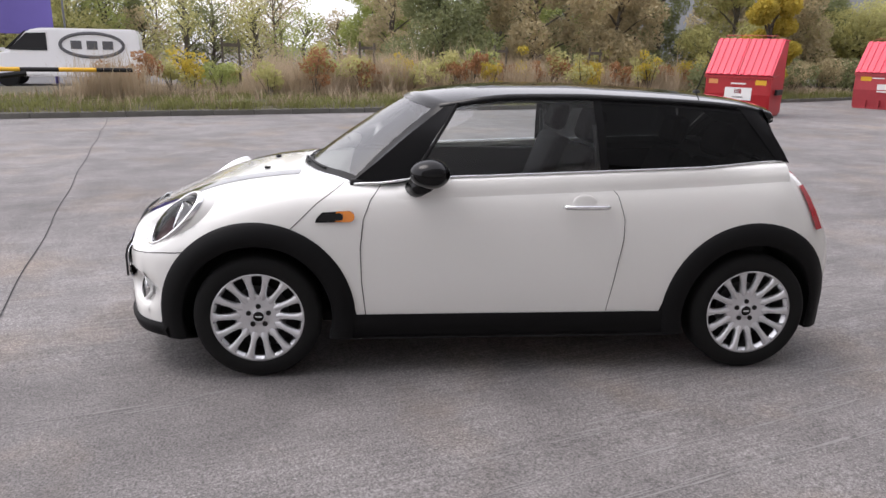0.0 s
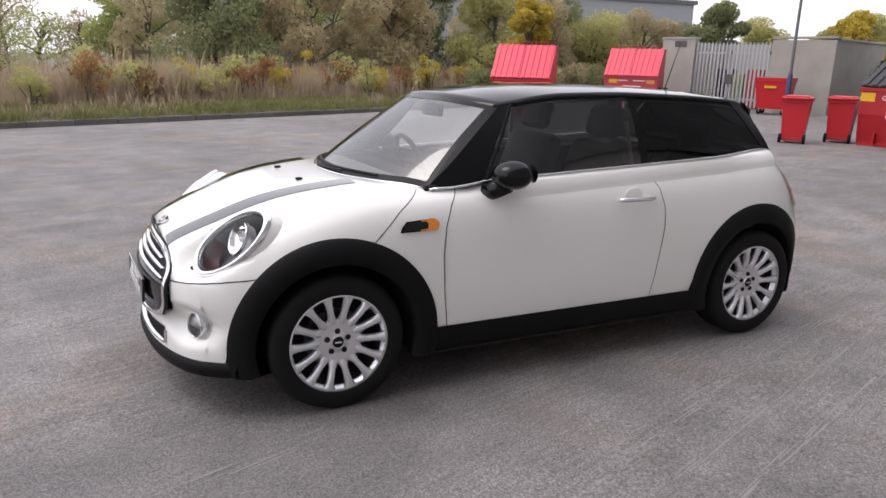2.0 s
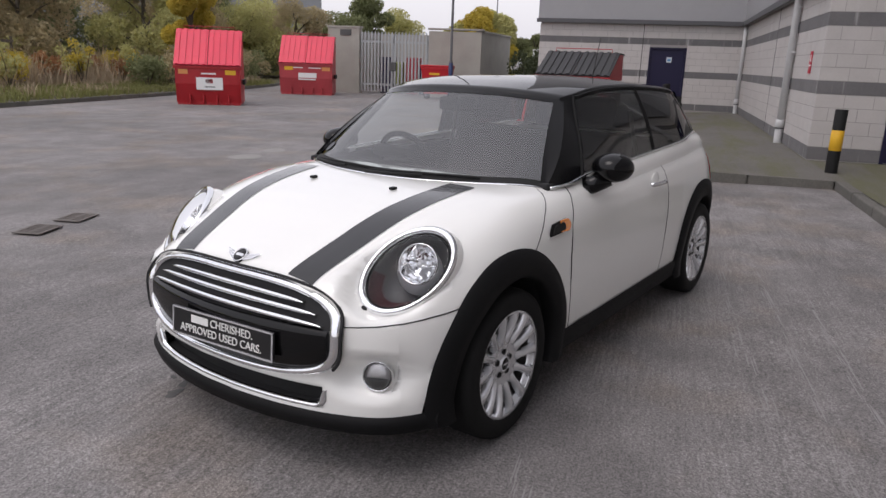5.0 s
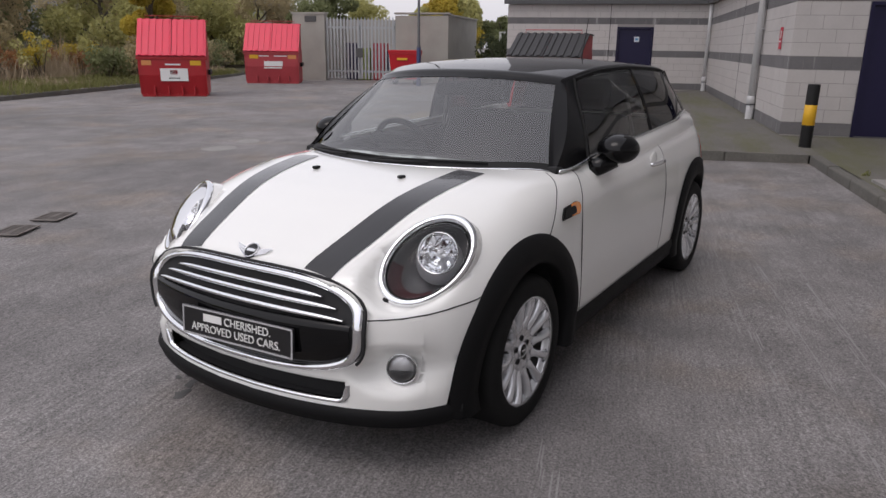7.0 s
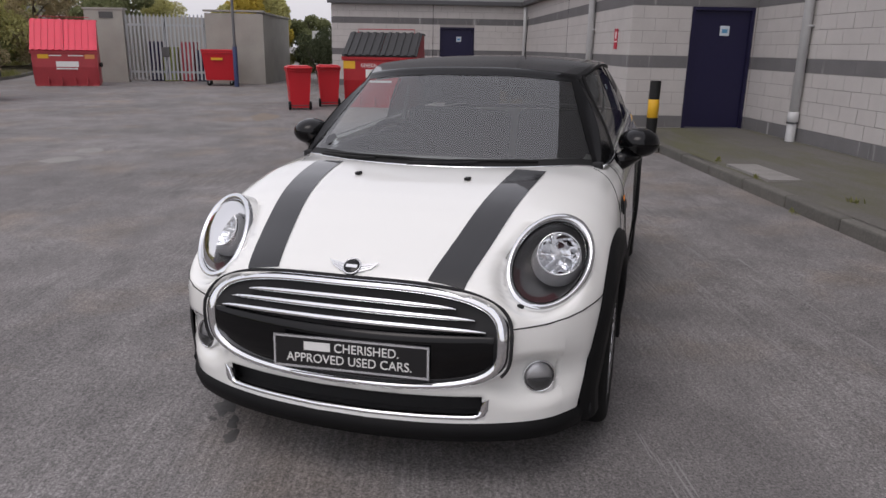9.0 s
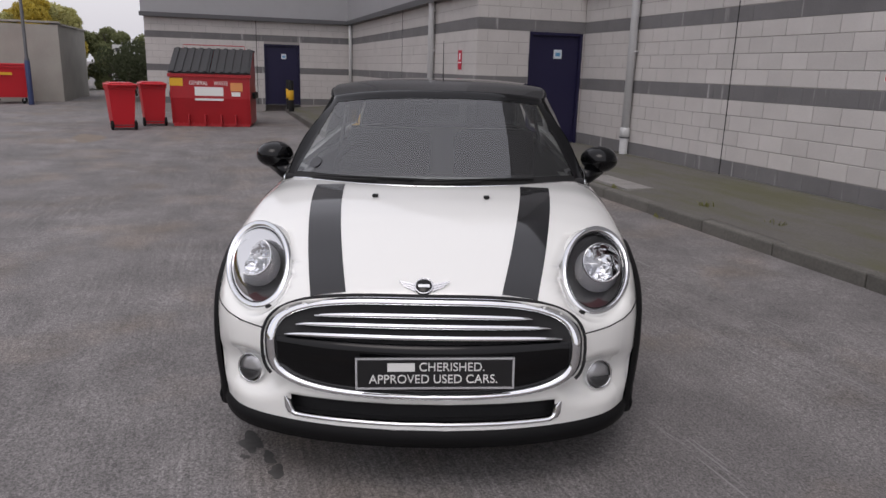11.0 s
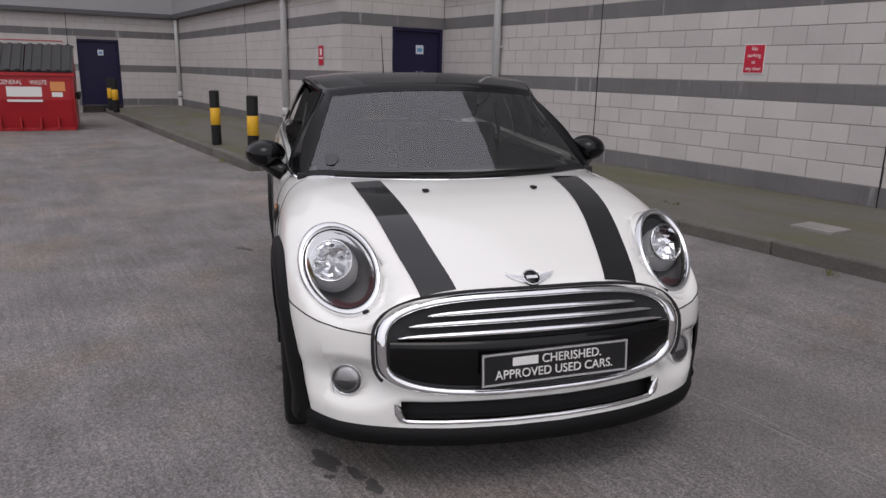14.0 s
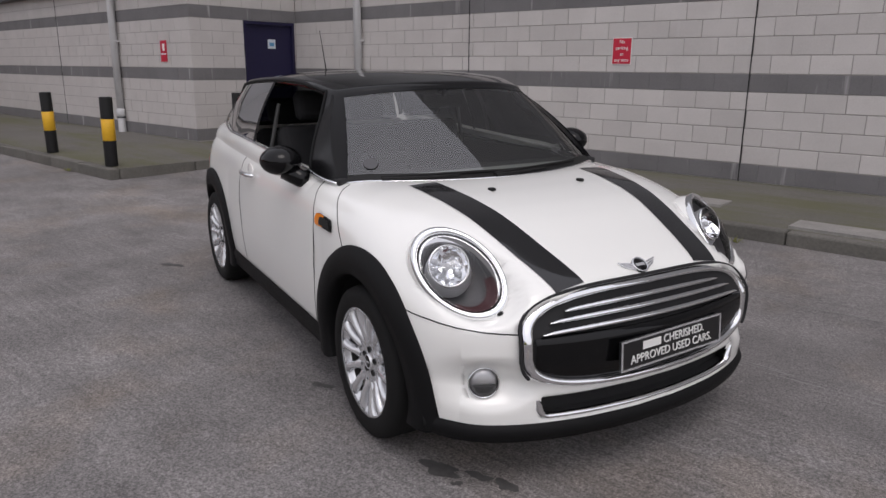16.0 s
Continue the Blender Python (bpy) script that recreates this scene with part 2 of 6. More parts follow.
def leafy(m, share):
    """Thin leaves: part of the light passes through them."""
    n, l = m.node_tree.nodes, m.node_tree.links
    b, out = n["Principled BSDF"], n["Material Output"]
    through_, mix = n.new("ShaderNodeBsdfTranslucent"), n.new("ShaderNodeMixShader")
    mix.inputs[0].default_value = share
    l.new(b.inputs["Base Color"].links[0].from_socket, through_.inputs["Color"])
    l.new(b.outputs[0], mix.inputs[1]), l.new(through_.outputs[0], mix.inputs[2]), l.new(mix.outputs[0], out.inputs["Surface"])


for leaf_mat in (LEAF_GREEN, LEAF_OLIVE, LEAF_BROWN, LEAF_YELLOW, LEAF_DARK, HEDGE, LEAF_RUST, GRASS, STRAW):
    leafy(leaf_mat, 0.45)


# ---- mesh helpers ----
def obj(name, bm, mat, parent=None, smooth=False, label=""):
    """Links a bmesh as one mesh object, with a parent where one is given."""
    mesh = bpy.data.meshes.new(name)
    bm.normal_update()
    bm.to_mesh(mesh)
    bm.free()
    if smooth:
        mesh.polygons.foreach_set("use_smooth", [True] * len(mesh.polygons))
        mesh.update()
    mesh.materials.append(mat)
    ob = new(name, mesh)
    ob.parent = parent
    return tagged(ob, label)


def part(name, bm, mat, parent, label="", smooth=False):
    return obj(name, bm, mat, parent, smooth, label)


def root(name, m, label, category, group="", kind=""):
    e = new(name)
    e.empty_display_size = 0.2
    e.matrix_basis = m
    return tagged(e, label, category, group, kind)


def box(x0, x1, y0, y1, z0, z1, bevel=0.0, bm=None, segments=2):
    own = bm is None
    bm = bm or bmesh.new()
    made = bmesh.ops.create_cube(bm, size=1.0)["verts"]
    for v in made:
        v.co = Vector(((x0 + x1) / 2 + v.co.x * (x1 - x0), (y0 + y1) / 2 + v.co.y * (y1 - y0), (z0 + z1) / 2 + v.co.z * (z1 - z0)))
    if bevel:
        edges = list({e for v in made for e in v.link_edges})
        bmesh.ops.bevel(bm, geom=edges, offset=bevel, segments=segments, affect="EDGES", profile=0.5)
    return bm


def tube(points, radius, sides=8, bm=None, closed=False, caps=True):
    """A round tube along points; radius may be a list."""
    bm = bm or bmesh.new()
    pts = [Vector(p) for p in points]
    rings, ref = [], None
    for i, p in enumerate(pts):
        a = pts[i - 1] if (i or closed) else p
        b = pts[(i + 1) % len(pts)] if (i < len(pts) - 1 or closed) else p
        d = (b - a).normalized() if (b - a).length > 1e-9 else Vector((0, 0, 1))
        if ref is None:
            ref = d.orthogonal().normalized()
        ref = (ref - d * ref.dot(d)).normalized()
        side = d.cross(ref)
        r = radius[i] if isinstance(radius, (list, tuple)) else radius
        rings.append([bm.verts.new(p + r * (math.cos(2 * math.pi * k / sides) * ref + math.sin(2 * math.pi * k / sides) * side)) for k in range(sides)])
    for i in range(len(rings) - (0 if closed else 1)):
        a, b = rings[i], rings[(i + 1) % len(rings)]
        for k in range(sides):
            bm.faces.new((a[k], a[(k + 1) % sides], b[(k + 1) % sides], b[k]))
    if caps and not closed:
        bm.faces.new(rings[0][::-1]), bm.faces.new(rings[-1])
    return bm


def lathe(profile, sides=32, bm=None, axis="z"):
    """A surface of revolution from (radius, height) pairs."""
    bm = bm or bmesh.new()
    rings = []
    for r, h in profile:
        ring = []
        for k in range(sides):
            a = 2 * math.pi * k / sides
            p = (r * math.cos(a), r * math.sin(a), h) if axis == "z" else (r * math.cos(a), h, r * math.sin(a))
            ring.append(bm.verts.new(p))
        rings.append(ring)
    for a, b in zip(rings, rings[1:]):
        for k in range(sides):
            bm.faces.new((a[k], a[(k + 1) % sides], b[(k + 1) % sides], b[k]))
    bmesh.ops.remove_doubles(bm, verts=bm.verts, dist=1e-5)
    bmesh.ops.recalc_face_normals(bm, faces=bm.faces)
    return bm


def sheet(rows, bm=None, loop=False):
    """Quads through rows of points."""
    bm = bm or bmesh.new()
    vs = [[bm.verts.new(p) for p in row] for row in rows]
    for a, b in zip(vs, vs[1:]):
        for k in range(len(a) - (0 if loop else 1)):
            k2 = (k + 1) % len(a)
            bm.faces.new((a[k], a[k2], b[k2], b[k]))
    return bm


def slab(outline, depth, bm=None):
    """A prism from an outline of 3D points, pushed along the vector depth."""
    bm = bm or bmesh.new()
    a = [bm.verts.new(p) for p in outline]
    b = [bm.verts.new(Vector(p) + Vector(depth)) for p in outline]
    bm.faces.new(a), bm.faces.new(b[::-1])
    for k in range(len(a)):
        bm.faces.new((a[k], b[k], b[(k + 1) % len(a)], a[(k + 1) % len(a)]))
    bmesh.ops.recalc_face_normals(bm, faces=bm.faces)
    return bm


def lerp_table(table, x):
    """Smooth interpolation in a table of (x, value), x rising."""
    xs, vs = [p[0] for p in table], [p[1] for p in table]
    if x <= xs[0]:
        return vs[0]
    if x >= xs[-1]:
        return vs[-1]
    i = max(k for k in range(len(xs)) if xs[k] <= x)
    i = min(i, len(xs) - 2)
    h = xs[i + 1] - xs[i]
    t = (x - xs[i]) / h

    def slope(k):
        if k == 0 or k == len(xs) - 1:
            j = 0 if k == 0 else len(xs) - 2
            return (vs[j + 1] - vs[j]) / (xs[j + 1] - xs[j])
        s0, s1 = (vs[k] - vs[k - 1]) / (xs[k] - xs[k - 1]), (vs[k + 1] - vs[k]) / (xs[k + 1] - xs[k])
        return 0 if s0 * s1 <= 0 else 2 * s0 * s1 / (s0 + s1)

    m0, m1 = slope(i) * h, slope(i + 1) * h
    return (2 * t**3 - 3 * t**2 + 1) * vs[i] + (t**3 - 2 * t**2 + t) * m0 + (3 * t**2 - 2 * t**3) * vs[i + 1] + (t**3 - t**2) * m1


def words(text, size, mat, name, parent, m, align="CENTER", depth=0.0015, label="", squeeze=1.0):
    """Lettering in the built-in font as a mesh."""
    c = bpy.data.curves.new(name, "FONT")
    c.body, c.size, c.align_x, c.align_y, c.extrude, c.space_line = text, size, align, "CENTER", depth, 0.95
    tmp = bpy.data.objects.new(name, c)
    scene.collection.objects.link(tmp)
    bpy.context.view_layer.update()
    mesh = bpy.data.meshes.new_from_object(tmp.evaluated_get(bpy.context.evaluated_depsgraph_get()))
    bpy.data.objects.remove(tmp)
    bpy.data.curves.remove(c)
    mesh.materials.clear()
    mesh.materials.append(mat)
    mesh.transform(Matrix.Diagonal((squeeze, 1, 1, 1)))
    ob = new(name, mesh)
    ob.parent, ob.matrix_basis = parent, m
    return tagged(ob, label)


# ---- the yard ----
PAVE, WALL_M, WALL_S, WALL_D, WALL_E, EAVES, ROOF = 0.26, -4.94, -2.95, 7.56, 19.16, 2.75, 11.6
KERB_M, KERB_X, KERB_S, LOW = -3.06, 6.16, -0.86, 0.17


def step01(t):
    t = min(1.0, max(0.0, t))
    return t * t * (3 - 2 * t)


def ground_height(x, y):
    """The yard rises a little towards the raised pavement."""
    d1 = max(0.0, y - KERB_M)
    d2 = math.hypot(max(0.0, KERB_X - x), max(0.0, y - KERB_S))
    s = 0.317 * x + 0.948 * y
    return 0.055 * step01(1 - min(d1, d2) / 1.8) - 0.024 * step01((s + 0.9) / 1.6) * (1 - step01((s - 2.5) / 2.5))


def build_ground():
    xs = [-400, -120, -50, -25, -14, -9] + [-6 + 0.5 * k for k in range(61)] + [27, 31, 38, 50, 80, 160, 500]
    ys = [-400, -120, -40, -15, -8] + [-5 + 0.5 * k for k in range(41)] + [17, 20, 26, 36, 60, 120, 500]
    obj("ground", sheet([[(x, y, ground_height(x, y)) for x in xs] for y in ys]), CONCRETE, smooth=True)
    tagged(bpy.data.objects["ground"], "worn grey concrete service yard with brushed tyre marks", "ground", kind="structure")


build_ground()


def stations01(a, b, n):
    return [a + (b - a) * k / n for k in range(n + 1)]


def build_pavement():
    p = root("pavement", pose(0, 0, 0), "raised concrete footway with moss beside the store wall", "pavement", kind="structure")
    k = 0.13
    a, b, c = KERB_M - k, KERB_X - k, KERB_S - k

    def rise(x, y):
        """The footway climbs from its kerb to the walls."""
        d = min(math.hypot(max(0.0, x - b), a - y) if y <= a + 1e-6 else x - b, c - y if x > b - 1e-6 else 9.0)
        return LOW - 0.006 + (PAVE - LOW + 0.006) * min(1.0, max(0.0, d) / 1.78)

    across = [b, 6.35, 6.7, 7.0, 7.3, WALL_D + 0.1]
    bm = sheet([[(x, y, rise(x, y)) for x in [-30, -8, -4, 0, 4, 5.2] + across] for y in stations01(a, WALL_M - 0.05, 6)])
    sheet([[(x, y, rise(x, y)) for x in across + [9, 14, WALL_E + 0.1]] for y in stations01(c, a, 6)], bm)
    bmesh.ops.remove_doubles(bm, verts=bm.verts, dist=1e-4)
    bmesh.ops.recalc_face_normals(bm, faces=bm.faces)
    part("footway", bm, PAVING, p)
    stone = bpy.data.meshes.new("kerb_stone")
    b = box(-0.452, 0.452, -k / 2, k / 2, -0.3, 0, bevel=0.018)
    b.to_mesh(stone)
    b.free()
    stone.materials.append(KERB)

    def run(x0, y0, x1, y1):
        n = max(1, round(math.hypot(x1 - x0, y1 - y0) / 0.915))
        stretch = math.hypot(x1 - x0, y1 - y0) / n / 0.912
        for i in range(n):
            t = (i + 0.5) / n
            o = new("kerb_stone", stone)
            o.parent = p
            o.matrix_basis = pose(x0 + (x1 - x0) * t, y0 + (y1 - y0) * t, LOW + random.uniform(-0.006, 0.004), 0, 0, math.degrees(math.atan2(y1 - y0, x1 - x0)) + random.uniform(-0.3, 0.3)) @ Matrix.Diagonal((stretch, 1, 1, 1))

    run(-14, KERB_M - k / 2, KERB_X - k, KERB_M - k / 2)
    run(KERB_X - k / 2, KERB_M, KERB_X - k / 2, KERB_S - k)
    run(KERB_X - k, KERB_S - k / 2, WALL_E, KERB_S - k / 2)
    return p


pavement = build_pavement()


# ---- the store building ----
COURSE, LONG = 0.1883, 0.378


def block_wall(name, label, origin, along, length, out, openings=(), single=None):
    """A block wall from the footway to the eaves: mortar backing, pale courses, grey bands, and cladding above."""
    w = root(name, pose(0, 0, 0), label, "wall", kind="structure")
    o, a, n = Vector(origin), Vector(along), Vector(out)
    z0 = PAVE
    count = round((EAVES - z0) / COURSE)
    grey = {0, 5, 10}
    yaw = math.degrees(math.atan2(a.y, a.x))

    def clear(s0, s1, zlo, zhi):
        for b0, b1, top in openings:
            if s1 > b0 + 0.002 and s0 < b1 - 0.002 and zlo < top - 0.02:
                return False
        return True

    back = bmesh.new()
    cuts = sorted({0.0, length, *[v for b in openings for v in b[:2]]})
    for s0, s1 in zip(cuts, cuts[1:]):
        low = max([b[2] for b in openings if b[0] < (s0 + s1) / 2 < b[1]], default=z0 - 0.3)
        p0, p1 = o + a * (s0 or 0.03) - n * 0.25, o + a * s1 - n * 0.007
        box(min(p0.x, p1.x), max(p0.x, p1.x), min(p0.y, p1.y), max(p0.y, p1.y), low, EAVES, bm=back)
    part("backing", back, MORTAR, w)
    shared = {}

    def block_mesh(length_, mat):
        key = (round(length_, 2), mat.name)
        if key not in shared:
            m = bpy.data.meshes.new("block")
            gap = 0.0008 if mat is GRIT else 0.004
            b = box(-length_ / 2 + gap, length_ / 2 - gap, -0.05, 0.0, 0.004, COURSE - 0.004, bevel=0.0015 if mat is GRIT else 0.004, segments=1)
            b.to_mesh(m)
            b.free()
            m.materials.append(mat)
            shared[key] = m
        return shared[key]

    rest = {PALE: bmesh.new(), GRIT: bmesh.new()}
    turn = yaw if n.dot(Vector((-math.sin(radians(yaw)), math.cos(radians(yaw)), 0))) < 0 else yaw + 180
    for r in range(count):
        zlo = z0 + r * COURSE
        mat = GRIT if r in grey else PALE
        s = -LONG / 2 if r % 2 else 0.0
        while s < length - 0.01:
            s0, s1 = max(0.0, s), min(length, s + LONG)
            s += LONG
            for b0, b1, top in openings:
                if zlo < top - 0.02:
                    if s0 < b0 < s1:
                        s1 = b0
                    elif s0 < b1 < s1:
                        s0 = b1
            if s1 - s0 < 0.03 or not clear(s0, s1, zlo, zlo + COURSE):
                continue
            c = o + a * (s0 + s1) / 2 - n * random.uniform(0.0, 0.003)
            if single and single[0] <= (s0 + s1) / 2 <= single[1]:
                ob = new("block", block_mesh(s1 - s0, mat))
                ob.parent = w
                ob.matrix_basis = pose(c.x, c.y, zlo, 0, 0, turn + 180)
            else:
                gap = 0.0008 if mat is GRIT else 0.004
                q0, q1 = o + a * (s0 + gap) - n * 0.05, o + a * (s1 - gap) - n * random.uniform(0.0, 0.003)
                box(min(q0.x, q1.x), max(q0.x, q1.x), min(q0.y, q1.y), max(q0.y, q1.y), zlo + 0.004, zlo + COURSE - 0.004, bm=rest[mat])
    for mat, bm in rest.items():
        if bm.verts:
            tagged(part("blockwork", bm, mat, w), kind="stuff")
        else:
            bm.free()
    return w


def cladding(name, x0, x1, y0, y1, mat):
    """Flat sheeting above the blockwork."""
    w = root(name, pose(0, 0, 0), "grey profiled metal cladding above the blockwork", "wall", kind="structure")
    bm = box(x0, x1, y0, y1, EAVES + 0.002, ROOF)
    part("panel", bm, mat, w)
    return w


wall_m = block_wall("wall_south", "pale concrete block wall with dark grey bands", (WALL_D, WALL_M, 0), (-1, 0, 0), 21.0, (0, 1, 0), single=(3.5, 9.8))
wall_d = block_wall("wall_return", "pale block return wall with a navy door", (WALL_D, WALL_S, 0), (0, -1, 0), WALL_S - WALL_M, (-1, 0, 0), openings=((0.955, 1.955, 2.14),))
wall_s = block_wall("wall_store", "pale block wall with dark bands and water stains", (WALL_E, WALL_S, 0), (-1, 0, 0), WALL_E - WALL_D - 0.003, (0, 1, 0))
wall_e = block_wall("wall_end", "pale block end wall with a navy door", (WALL_E, 3.1, 0), (0, -1, 0), 3.1 - WALL_S, (-1, 0, 0), openings=((3.37, 4.44, 2.07),))
cladding("cladding_end", WALL_E - 0.10, WALL_E + 9, WALL_S - 0.2, 3.16, CLAD)
cladding("cladding_store", WALL_D - 0.02, WALL_E - 0.11, WALL_S - 9, WALL_S + 0.10, CLAD)
cladding("cladding_south", -14, WALL_D - 0.03, WALL_M - 7, WALL_M + 0.10, CLAD_DARK)
inner = bmesh.new()
box(WALL_E + 0.3, WALL_E + 9, WALL_S, 3.05, 0, EAVES, bm=inner)
box(WALL_D + 0.3, WALL_E, WALL_S - 9, WALL_S - 0.3, 0, EAVES, bm=inner)
box(-14, WALL_D, WALL_M - 7, WALL_M - 0.3, 0, EAVES, bm=inner)
tagged(obj("wall_core", inner, MORTAR), "hidden body of the store behind its block walls", "wall", kind="structure")
fl = bmesh.new()
box(WALL_E - 0.16, WALL_E - 0.10, WALL_S + 0.1, 3.2, EAVES - 0.03, EAVES + 0.09, bm=fl)
box(WALL_D - 0.05, WALL_E - 0.16, WALL_S + 0.10, WALL_S + 0.16, EAVES - 0.03, EAVES + 0.09, bm=fl)
tagged(obj("trim_flashing", fl, GUTTER), "dark drip flashing between blockwork and cladding", "trim", kind="structure")


def navy_door(name, m, width, height, label):
    """A flush steel door in its frame; local x along the wall, -y outward."""
    d = root(name, m, label, "door", kind="structure")
    bm = bmesh.new()
    box(0, 0.05, -0.01, 0.12, 0, height, bm=bm)
    box(width - 0.05, width, -0.01, 0.12, 0, height, bm=bm)
    box(0.05, width - 0.05, -0.01, 0.12, height - 0.05, height, bm=bm)
    part("door_frame", bm, DOORBLUE, d)
    part("door_leaf", box(0.053, width - 0.053, 0.04, 0.09, 0.01, height - 0.053, bevel=0.003), DOORBLUE, d)
    part("threshold", box(0, width, 0.0, 0.15, -0.02, 0.01), GUTTER, d)
    s = part("door_sign", box(width * 0.48, width * 0.48 + 0.15, 0.034, 0.04, height - 0.43, height - 0.28), material("sign_white_blue", (0.6, 0.65, 0.7), 0.5), d, "small white and blue notice")
    part("notice_bar", box(width * 0.48 + 0.03, width * 0.48 + 0.12, 0.031, 0.034, height - 0.39, height - 0.33), material("sign_blue", (0.1, 0.3, 0.5), 0.5), s)
    return d


navy_door("door_1", pose(WALL_D, WALL_S - 0.955, PAVE, 0, 0, -90), 1.0, 2.14 - PAVE, "closed navy blue steel service door in the return wall")
navy_door("door_2", pose(WALL_E, 3.1 - 3.37, PAVE, 0, 0, -90), 1.07, 2.07 - PAVE, "closed navy blue steel fire door in the end wall")


def downpipe(x, y, top, radius=0.062, kick=True):
    p = root("downpipe", pose(x, y, PAVE), "grey round metal downpipe on the block wall", "downpipe", "store downpipes")
    pts = [(0, 0, 0.0), (0, 0, top - PAVE - 0.5), (0, 0, top - PAVE)]
    part("pipe", tube(pts, radius, 14), PIPE, p, smooth=True)
    part("shoe", lathe([(radius + 0.004, 0.0), (radius + 0.004, 0.235), (radius, 0.245)], 18), PIPE, p, smooth=True)
    part("socket", lathe([(radius, 0.27), (radius + 0.012, 0.28), (radius + 0.012, 0.40), (radius, 0.41)], 18), PIPE, p, smooth=True)
    part("clamp", lathe([(radius + 0.002, 0.246), (radius + 0.016, 0.248), (radius + 0.016, 0.268), (radius + 0.002, 0.27)], 18), GUTTER, p, "dark clamp ring at the foot")
    part("clamp_bolt", box(radius, radius + 0.06, -0.012, 0.012, 0.25, 0.267, bevel=0.002), GUTTER, p)
    for z in (1.55, 2.3):
        part("bracket", box(-radius - 0.012, radius + 0.012, -0.075, 0.015, z, z + 0.025, bevel=0.004), PIPE, p)
    return p


downpipe(5.88, WALL_M + 0.075, 3.6)
downpipe(10.0, WALL_S + 0.075, 3.4)
downpipe(18.85, WALL_S + 0.075, 2.7, 0.055)


def joint(x, y, z1, ax):
    bm = box(x - 0.0055, x + 0.0055, y - 0.02, y + 0.003, PAVE, z1) if ax == "x" else box(x - 0.004, x + 0.02, y - 0.008, y + 0.008, PAVE, z1)
    tagged(obj("trim_joint", bm, MATT), "black sealant movement joint in the blockwork", "trim", kind="structure")


for jx in (-0.18, 3.66, -4.1, -8.0):
    joint(jx, WALL_M, EAVES, "x")
joint(12.6, WALL_S, EAVES, "x")
joint(WALL_E, -0.05, EAVES, "y")


def red_sign(x, y, z0, z1, w, lines):
    s = root("parking_sign", pose(x, y, z0), "red wall sign with white lettering on the block wall", "sign", "wall signs")
    part("edge", box(0, w, 0.0, 0.004, 0, z1 - z0), WHITE, s, "white sign border")
    f = part("face", box(0.008, w - 0.008, 0.003, 0.006, 0.008, z1 - z0 - 0.008), SIGNRED, s)
    h = z1 - z0
    for i, text in enumerate(lines):
        words(text, h * 0.185, WHITE, "lettering", f, pose(w / 2, 0.007, h * (0.84 - 0.225 * i), 90, 0, 180), squeeze=0.95)
    return s


red_sign(1.19, WALL_M + 0.004, 1.48, 1.785, 0.25, ("No", "parking", "at", "any time"))
s1 = root("fire_sign", pose(8.30, WALL_S + 0.004, 1.48), "small red fire point sign on the block wall", "sign", "wall signs")
part("face", box(0, 0.2, 0, 0.005, 0, 0.33), SIGNRED, s1)
part("symbol", box(0.06, 0.13, 0.005, 0.007, 0.17, 0.28), WHITE, s1)
part("stripe", box(0.02, 0.18, 0.005, 0.007, 0.11, 0.13), WHITE, s1)


def bollard(x, y):
    b = root("bollard", pose(x, y, 0.175, random.uniform(-1, 1), random.uniform(-1, 1), 0), "black steel bollard with a yellow band on the footway", "bollard", "footway bollards")
    part("post", lathe([(0.078, 0), (0.078, 0.85), (0.074, 0.86), (0.0, 0.862)], 20), MATT, b, smooth=True)
    part("band", lathe([(0.0785, 0.32), (0.0795, 0.321), (0.0795, 0.589), (0.0785, 0.59)], 20), YELLOW, b, "yellow reflective band", True)
    return b


for bx, by in ((6.31, -1.02), (8.33, -1.06), (6.65, -3.12), (17.2, -0.86), (18.3, -0.90)):
    bollard(bx, by)


